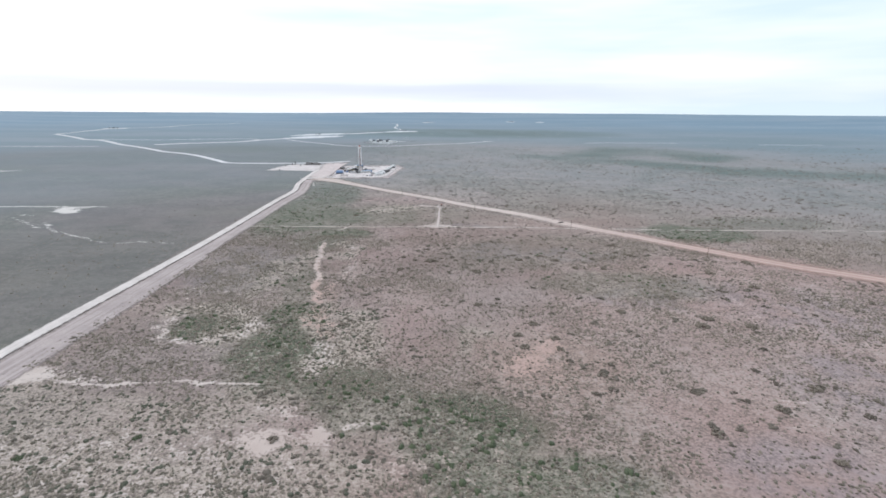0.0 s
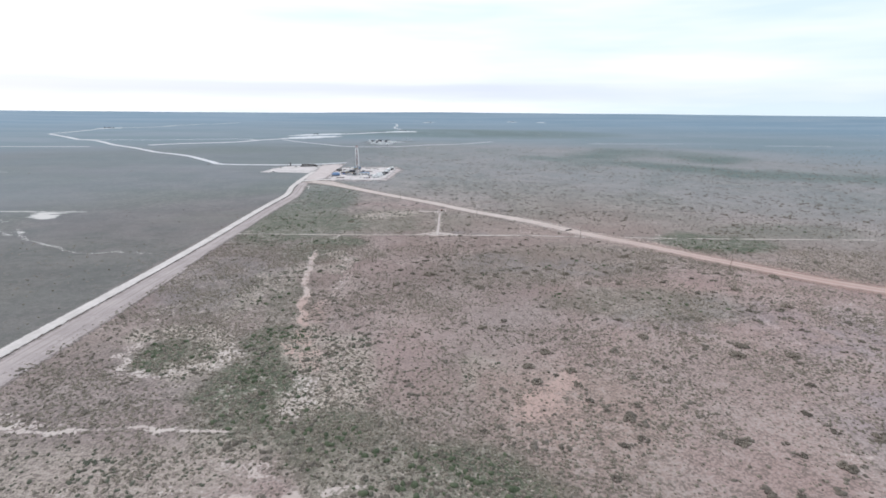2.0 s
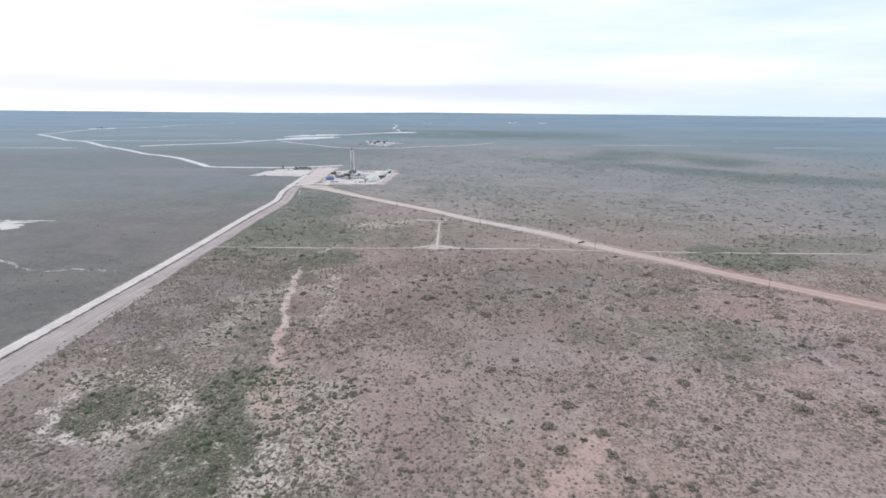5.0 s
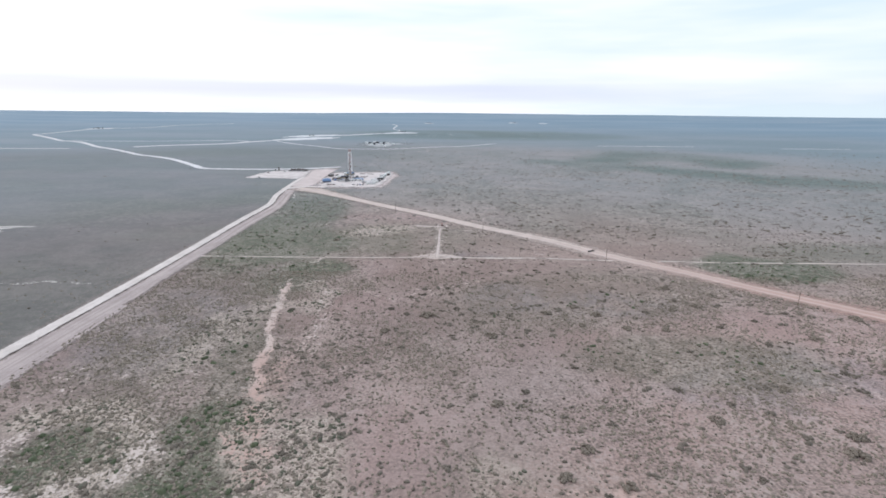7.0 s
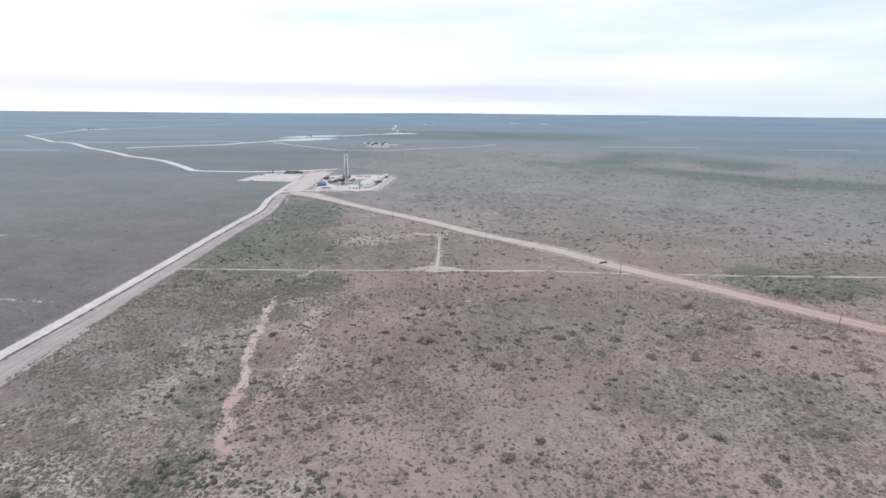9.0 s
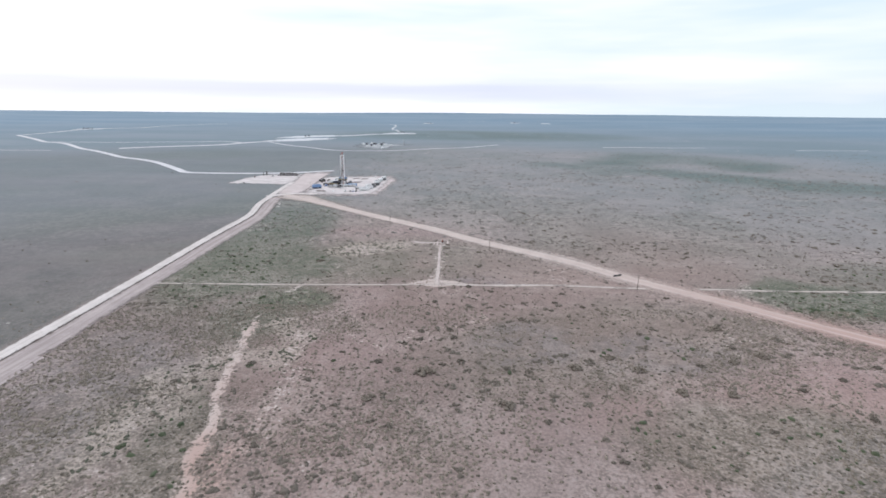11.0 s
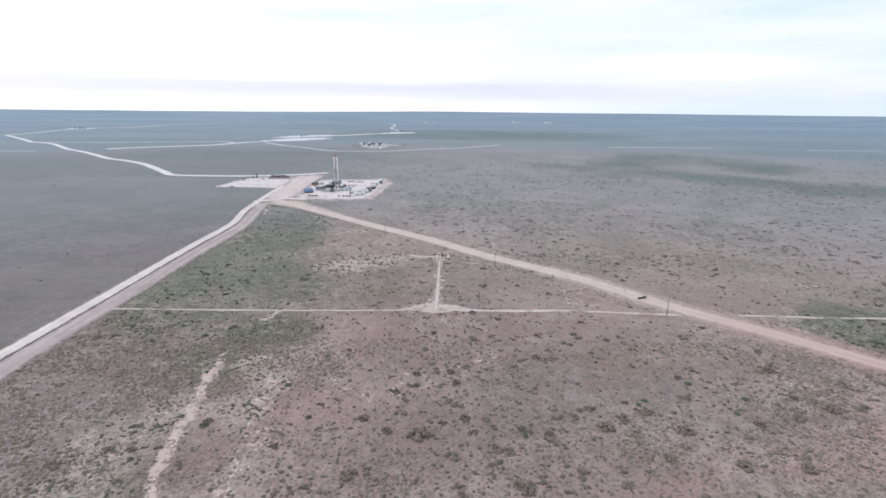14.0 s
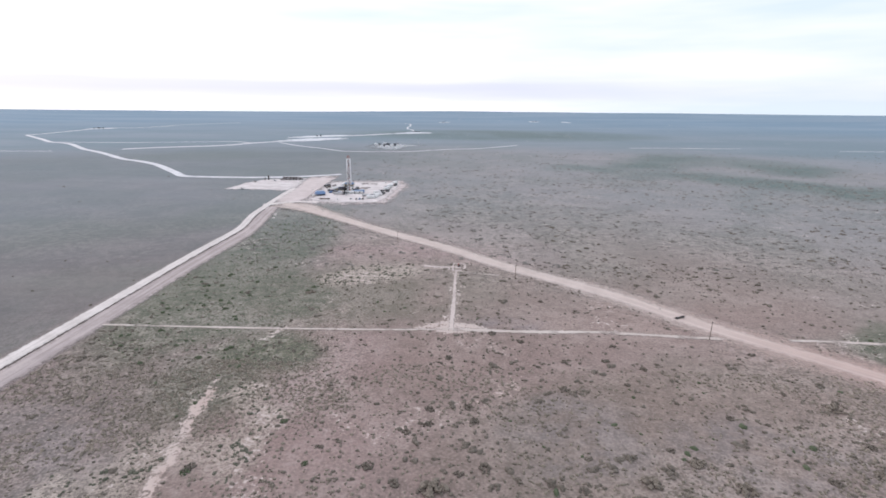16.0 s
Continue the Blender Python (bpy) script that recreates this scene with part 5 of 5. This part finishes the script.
def wellhead(m, label):
    c = empty("wellhead", m, label, "wellhead", "wellheads")
    part("casing_head", cyl(0, 0, 0, 0.9, 1.0, 14, 0.1), DARKSTEEL, c)
    part("valve_tree", cyl(0, 0, 1.0, 0.4, 1.9, 10), REDPAINT, c)
    part("flow_line", tb((0, 0, 1.6), (3.0, 0.4, 0.2), 0.18, 8), RUST, c)
    for s in (-1, 1):
        part("valve_wheel", tb((s * 0.4, 0, 1.7), (s * 0.8, 0, 1.7), 0.45, 12), DARKSTEEL, c)


wellhead(pose(-3.6, 620, 0.05), "small dark wellhead inside a loop of pale track")
wellhead(pose(-316, 1013, B), "dark wellhead valve tree standing on the pad")
container(pose(-291, 1030, B, 0, 0, 4), 4.0, 2.2, 1.6, STEEL, "small grey meter house on the battery pad", "shed", skid=False, doors=1)
container(pose(-309, 936.5 + 14, B, 0, 0, 2), 2.6, 1.4, 1.1, DARKSTEEL, "small dark equipment box near the pad edge", "box", skid=False, doors=1)


# ---- the power line beside the east road ----
def utility_pole(m, label):
    c = empty("utility_pole", m, label, "utility pole", "power line poles beside the dirt road")
    part("shaft", tb((0, 0, -0.5), (0.05, 0, 10.4), 0.22, 10, 0.15), POLEWOOD, c)
    part("crossarm", bx(0, 0, 9.5, 2.6, 0.12, 0.16), POLEWOOD, c)
    for x in (-1.1, 0.0, 1.1):
        part("insulator", cyl(x, 0, 9.66 if x else 10.4, 0.07, 0.28, 8), STEEL, c)


POLES = [(130, 505), (36.5, 596), (-58, 687), (224, 413)]
for x, y in POLES:
    utility_pole(pose(x, y, 0, 0.6, 0.8, 44), "weathered wooden utility pole with a short crossarm")


# ---- far facilities ----
def at_ground(x, y, rz=0, lift=0.5):
    return pose(x, y, float(ground_height(np.array([x], float), np.array([y], float))[0]) + lift, 0, 0, rz)


rng = random.Random(5)
for k, (x, y) in enumerate(((-253, 1746), (-246, 1722), (-229, 1670), (-225, 1750), (-209, 1673), (-201, 1712), (-193, 1742), (-182, 1715), (-164, 1698), (-176, 1603), (-214, 1692))):
    container(at_ground(x, y, rng.choice((0, 8, 84))), rng.uniform(7, 13), 4.5, rng.uniform(3.2, 5.0), FARWHITE if k != 6 else FARDARK, "white plant building far off in the scrub" if k != 6 else "dark plant building far off in the scrub", "building", "far plant buildings", skid=False, louvres=False, door_paint=STEEL)
for x, y in ((-211, 1721), (-217, 1722), (-219, 1691), (-187, 1733), (-193, 1715), (-236, 1712)):
    t = oil_tank(at_ground(x, y), 3.0, 6.5, "dark steel tank at the far plant", FARDARK)
    t["group"] = "tanks at the far plant"


def lattice_tower(m, h, label):
    c = empty("lattice_tower", m, label, "tower")
    for a in range(3):
        x, y = math.cos(a * 2.094), math.sin(a * 2.094)
        part("leg", tb((x * 1.6, y * 1.6, 0), (x * 0.4, y * 0.4, h), 0.25, 5), STEEL, c)
    bm = bmesh.new()
    for k in range(8):
        for a in range(3):
            r0, r1 = 1.6 - 1.2 * k / 8, 1.6 - 1.2 * (k + 1) / 8
            tube(bm, (r0 * math.cos(a * 2.094), r0 * math.sin(a * 2.094), h * k / 8), (r1 * math.cos((a + 1) * 2.094), r1 * math.sin((a + 1) * 2.094), h * (k + 1) / 8), 0.14, 4)
    part("bracing", bm, STEEL, c)


lattice_tower(at_ground(-127, 1722), 17, "slim grey lattice tower beside the far plant")
for x, y, n in ((-200, 2371, 3), (-115, 3310, 3), (432, 3505, 3), (-1510, 2334, 4), (-512, 2060, 2)):
    for k in range(n):
        t = oil_tank(at_ground(x + 11 * k, y + 6 * (k % 2)), 2.4, 4.6, "steel tank on a far well pad", FARDARK)
        t["group"] = "tanks on far well pads"


# ---- scrub ----
def domes(xy, radius, height, name, material, label, seed, ring=6, squash=0.25):
    """Many low ragged bushes in one mesh: each a jagged dome of two rings and a tip."""
    rs = np.random.RandomState(seed)
    n = len(xy)
    a = np.arange(ring) / ring * 2 * np.pi
    turn = rs.rand(n, 1) * 6.283
    stretch = 1 + squash * (rs.rand(n, 1) - 0.5) * 2
    z0 = ground_height(xy[:, 0], xy[:, 1])
    v = np.zeros((n, 2 * ring + 1, 3))
    for q, (rr, zz, jit) in enumerate(((1.0, -0.05, 0.35), (0.78, 0.62, 0.45))):
        r = radius[:, None] * rr * (1 + jit * (rs.rand(n, ring) - 0.5) * 2)
        ang = a[None, :] + turn + 0.5 * q
        v[:, q * ring:(q + 1) * ring, 0] = r * np.cos(ang) * stretch
        v[:, q * ring:(q + 1) * ring, 1] = r * np.sin(ang) / stretch
        v[:, q * ring:(q + 1) * ring, 2] = height[:, None] * (zz + (0.5 * (rs.rand(n, ring) - 0.5) if q else 0.0))
    v[:, -1, 0:2] = (rs.rand(n, 2) - 0.5) * radius[:, None] * 0.7
    v[:, -1, 2] = height * (0.85 + 0.3 * rs.rand(n))
    v[:, :, 0:2] += xy[:, None, :]
    v[:, :, 2] += z0[:, None]
    k = np.arange(ring)
    k1 = (k + 1) % ring
    f = np.concatenate([np.stack([k, k1, ring + k], 1), np.stack([k1, ring + k1, ring + k], 1), np.stack([ring + k, ring + k1, 0 * k + 2 * ring], 1)])
    faces = (f[None] + (np.arange(n) * (2 * ring + 1))[:, None, None]).reshape(-1, 3)
    return tagged(mesh_object(name, v.reshape(-1, 3), faces, material), label, "shrubs", kind="stuff")


CLEAR = [(WEST_ROAD, 6.5), (RIGHT_OF_WAY, 8.5), (EAST_ROAD, 7.5), (CROSS_TRAIL, 2.2), (CROSS_TRAIL_EAST, 2.2), (STEM, 3.2), (NORTHWEST_ROAD, 9), (SPUR, 2.4)]


def scatter(count, y0, y1, seed, keep):
    """Random places in the stretch of country ahead, thinned by keep(x, y, cover)."""
    rs = np.random.RandomState(seed)
    y = np.sqrt(rs.rand(count) * (y1 ** 2 - y0 ** 2) + y0 ** 2)
    x = (rs.rand(count) * 2 - 1) * (0.97 * y + 25)
    ok = np.ones(count, bool)
    for line, w in CLEAR:
        ok &= near_line(x, y, line) > w
    ok &= ~((x > -215) & (x < -80) & (y > 845) & (y < 1055))
    ok &= ~((x > -345) & (x < -195) & (y > 930) & (y < 1115))
    ok &= rs.rand(count) < keep(x, y, cover(x, y))
    return np.stack([x[ok], y[ok]], 1), rs


def grow(count, y0, y1, seed, keep, rmin, rmax, tall, name, material, label, skew=2.0, ring=6, stools=1):
    """stools: how many neighbouring domes make up one bush."""
    xy, rs = scatter(count, y0, y1, seed, keep)
    r = rmin + (rmax - rmin) * rs.rand(len(xy)) ** skew
    if stools > 1:
        xy, r = np.repeat(xy, stools, 0), np.repeat(r, stools)
        xy = xy + (rs.rand(len(xy), 2) - 0.5) * 2.0 * r[:, None]
        r = r * (0.40 + 0.35 * rs.rand(len(xy)))
    return domes(xy, r, r * tall * (0.7 + 0.6 * rs.rand(len(xy))), name, material, label, seed + 50, ring)


def open_ground(c):
    return 1 - smooth(c["bare"], 0.45, 0.9)


def west_of_road(x):
    return smooth(-x, 215, 225)


grow(150000, 105, 470, 11, lambda x, y, c: open_ground(c) * (1 - 0.93 * west_of_road(x)) * np.clip((0.12 + 0.75 * smooth(field(x, y, 26, 0), 0.35, 0.7) * c["tufty"]) * (1 - 0.3 * smooth(x, -30, 40)) + 0.4 * c["green"] * smooth(y, 330, 260), 0, 1), 0.25, 0.75, 0.9, "dry_grass", TUFT, "pale dry grass tufts scattered over the scrubland", 1.6, 5)
grow(60000, 105, 640, 12, lambda x, y, c: open_ground(c) * (1 - 0.95 * west_of_road(x)) * (1 - 0.3 * smooth(x, -30, 40)) * (0.07 + 0.42 * smooth(field(x, y, 40, 2), 0.42, 0.7) * c["tufty"] + 0.5 * c["green"]) * (1 - 0.8 * c["meadow"]), 0.35, 1.0, 0.7, "low_scrub", SHRUB, "low dark olive scrub scattered over the plain", 2.0)
grow(60000, 105, 760, 13, lambda x, y, c: open_ground(c) * np.clip((c["green"] - 0.3) * 1.5, 0, 1) * (1 - 0.95 * west_of_road(x)) * smooth(field(x, y, 14, 4), 0.35, 0.65) * (1 - 0.8 * smooth(y, 420, 500)), 0.4, 1.5, 0.8, "green_scrub", SHRUB_GREEN, "green brush growing in the moister patches", 1.8)
grow(16000, 105, 760, 14, lambda x, y, c: open_ground(c) * (1 - west_of_road(x)) * (0.04 + 0.26 * smooth(field(x, y, 70, 1), 0.45, 0.75)) * (1 - 0.75 * c["meadow"]), 0.85, 2.2, 0.7, "mesquite_scrub", SHRUB, "dark mesquite clumps dotted over the plain", 1.7, 6, 4)
grow(60000, 450, 850, 16, lambda x, y, c: open_ground(c) * c["meadow"] * (0.15 + 0.35 * smooth(field(x, y, 30, 4), 0.35, 0.65)), 0.3, 1.0, 0.5, "meadow_scrub", SHRUB_MEADOW, "grey-green brush growing thickly between the two roads", 2.0, 5)
# far clumps wear the haze-paled shrub colour
grow(60000, 620, 1600, 15, lambda x, y, c: (1 - 0.985 * west_of_road(x)) * (0.11 + 0.10 * smooth(field(x, y, 120, 1), 0.40, 0.75) + 0.25 * c["green"]) * (1 - 0.75 * smooth(y, 950, 1400)), 1.0, 2.8, 0.5, "far_mesquite_scrub", SHRUB_HAZED, "dark mesquite clumps on the farther plain", 1.7, 5, 3)


grow(60000, 105, 640, 17, lambda x, y, c: smooth(c["lacy"], 0.25, 0.75) * (0.45 + 0.55 * smooth(field(x, y, 9, 5, 2), 0.40, 0.55)) * (1 - 0.95 * smooth(c["bare"], 0.6, 0.85)) * 0.50, 0.5, 1.55, 0.75, "close_scrub", SHRUB_LACE, "rounded olive bushes standing close on pale sand", 1.6, 6, 2)


# ---- single bushes that stand out ----
def mesquite_bush(x, y, r, green, label, leaf=None):
    """A low spreading bush: short stems under a crown of ragged clumps."""
    c = empty("mesquite_bush", pose(x, y, 0, 0, 0, rng.uniform(0, 360)), label, "bush", "larger bushes on the plain")
    bm = bmesh.new()
    for k in range(4):
        a = k * 1.57 + rng.uniform(-0.4, 0.4)
        tube(bm, (0.1 * math.cos(a), 0.1 * math.sin(a), -0.1), (0.55 * r * math.cos(a), 0.55 * r * math.sin(a), 0.5 * r), 0.07, 5, 0.03)
    part("stem", bm, POLEWOOD, c)
    bm = bmesh.new()
    for k in range(18):
        a, d = rng.uniform(0, 6.28), r * math.sqrt(rng.random()) * 0.95
        s = r * rng.uniform(0.16, 0.32)
        made = bmesh.ops.create_icosphere(bm, subdivisions=2, radius=s, matrix=pose(d * math.cos(a), d * math.sin(a), s * 0.5 + 0.2 * r * (1 - d / r)))["verts"]
        for v in made:
            j = 1 + 0.8 * noise.noise((v.co * (2.6 / s)) + Vector((x, y, k)))
            mid = Vector((d * math.cos(a), d * math.sin(a), s * 0.5))
            v.co = mid + (v.co - mid) * j
            v.co.z = max(v.co.z * 0.8, 0.02)
    part("crown", bm, leaf or (SHRUB_GREEN if green else SHRUB), c)
    return c


rng = random.Random(9)
BUSHES = [(16, 204), (63, 226), (53, 247), (68, 196), (76, 200), (59, 179), (176, 261), (167, 240), (131, 192), (143, 185), (175, 181), (35, 308), (160, 278), (237, 308), (277, 305), (107, 172), (117, 172), (112, 199), (76, 214), (171, 204), (153, 206), (-102, 563), (-22, 419), (-23, 392), (-14, 389), (7, 401), (15, 506), (48, 553), (68, 478), (84, 471), (44, 452), (72, 457), (74, 413), (81, 408), (92, 395), (155, 447), (158, 461), (143, 488), (148, 418), (62, 395), (-33, 400), (-55, 400), (-93, 394), (-70, 423), (29, 497), (38, 392), (105, 434)]
for x, y in BUSHES:
    r = rng.uniform(1.3, 2.3)
    mesquite_bush(x, y, r, x < -50, "dark olive mesquite bush standing alone on the plain" if r < 1.8 else "broad dark mesquite bush with a ragged crown")
THICKETS = [(-10, 390, 4.2), (25, 364, 3.6), (152, 442, 3.6), (91, 394, 3.2), (61, 396, 3.0), (78, 379, 2.6), (80, 406, 2.6), (-33, 368, 2.8), (158, 410, 3.4), (103, 375, 2.8), (124, 374, 2.8), (-99, 561, 3.0), (22, 298, 3.0), (41, 255, 2.8), (61, 251, 2.8), (109, 289, 2.8),
            (150, 269, 3.6), (246, 393, 3.8), (152, 313, 2.8), (52, 270, 2.8), (140, 403, 2.6), (218, 335, 3.2), (201, 365, 3.0), (75, 213, 2.4), (113, 198, 2.2), (107, 169, 2.8), (167, 202, 3.0), (142, 186, 2.6), (142, 152, 2.6), (43, 241, 2.8), (61, 239, 2.2), (157, 280, 3.4), (177, 268, 3.2), (-64, 163, 2.0)]
for x, y, r in THICKETS:
    mesquite_bush(x, y, r, False, "broad low thicket of dull olive mesquite on the plain", SHRUB_DULL)
moulds = [mesquite_bush(x, y, r, g, "low dark mesquite bush among dry grass" if not g else "low green bush in a moister patch") for x, y, r, g in ((62, 330, 1.7, False), (96, 352, 1.2, False), (-30, 352, 1.4, False), (121, 300, 2.0, False), (-140, 610, 1.7, True))]
places, rs = scatter(1500, 150, 640, 21, lambda x, y, c: open_ground(c) * (1 - west_of_road(x)) * (0.04 + 0.22 * smooth(field(x, y, 70, 1), 0.45, 0.75)))
for k, (x, y) in enumerate(places[:170]):
    green = x < -110
    if green and y > 500 and k % 3:
        continue
    copy_thing(moulds[4] if green else moulds[k % 4], pose(float(x), float(y), 0, 0, 0, 137.5 * k % 360))


def brush_pile(x, y, label):
    """A heap of dark cut branches."""
    c = empty("brush_pile", pose(x, y, 0.1, 0, 0, 20), label, "brush pile")
    for k in range(16):
        a, l = rng.uniform(-0.5, 0.5), rng.uniform(1.4, 3.0)
        ox, oy = rng.uniform(-1.8, 1.8), rng.uniform(-0.7, 0.7)
        part("branch", tb((ox - l * math.cos(a), oy - l * math.sin(a), rng.uniform(0.1, 0.4)), (ox + l * math.cos(a), oy + l * math.sin(a), rng.uniform(0.5, 1.5)), 0.16, 6, 0.05), RUBBER, c)
    bm = bmesh.new()
    for ox, s in ((-2.1, 0.9), (-1.1, 0.6), (1.9, 1.0), (2.8, 0.65)):
        made = bmesh.ops.create_icosphere(bm, subdivisions=2, radius=s, matrix=pose(ox, rng.uniform(-0.4, 0.4), s * 0.5))["verts"]
        for v in made:
            v.co *= 1 + 0.3 * noise.noise(v.co * 2.2)
            v.co.z = max(v.co.z, 0.0)
    part("foliage_clump", bm, DARKSTEEL, c, "dark withered foliage")


brush_pile(125.5, 532, "dark pile of cut brush at the edge of the dirt road")
mesquite_bush(119, 545, 1.0, False, "small round bush standing alone on the dirt road")


def soil_heap(x, y, r):
    """A low ragged heap of pale dumped caliche."""
    bm = bmesh.new()
    made = bmesh.ops.create_icosphere(bm, subdivisions=3, radius=r)["verts"]
    for v in made:
        v.co *= 1 + 0.35 * noise.noise(v.co * (2.2 / r) + Vector((x, y, 0)))
        v.co.z = max(v.co.z * 0.42, -0.05)
    ob = part("soil_heap", bm, HEAP)
    ob.matrix_basis = pose(x, y, 0.1)
    return tagged(ob, "low pale heap of dumped caliche beside the road", "soil heap", "soil heaps by the junction")


for x, y, r in ((-205, 791, 2.0), (-203, 785, 1.4), (-201, 774, 1.8), (-207, 797, 1.3)):
    soil_heap(x, y, r)
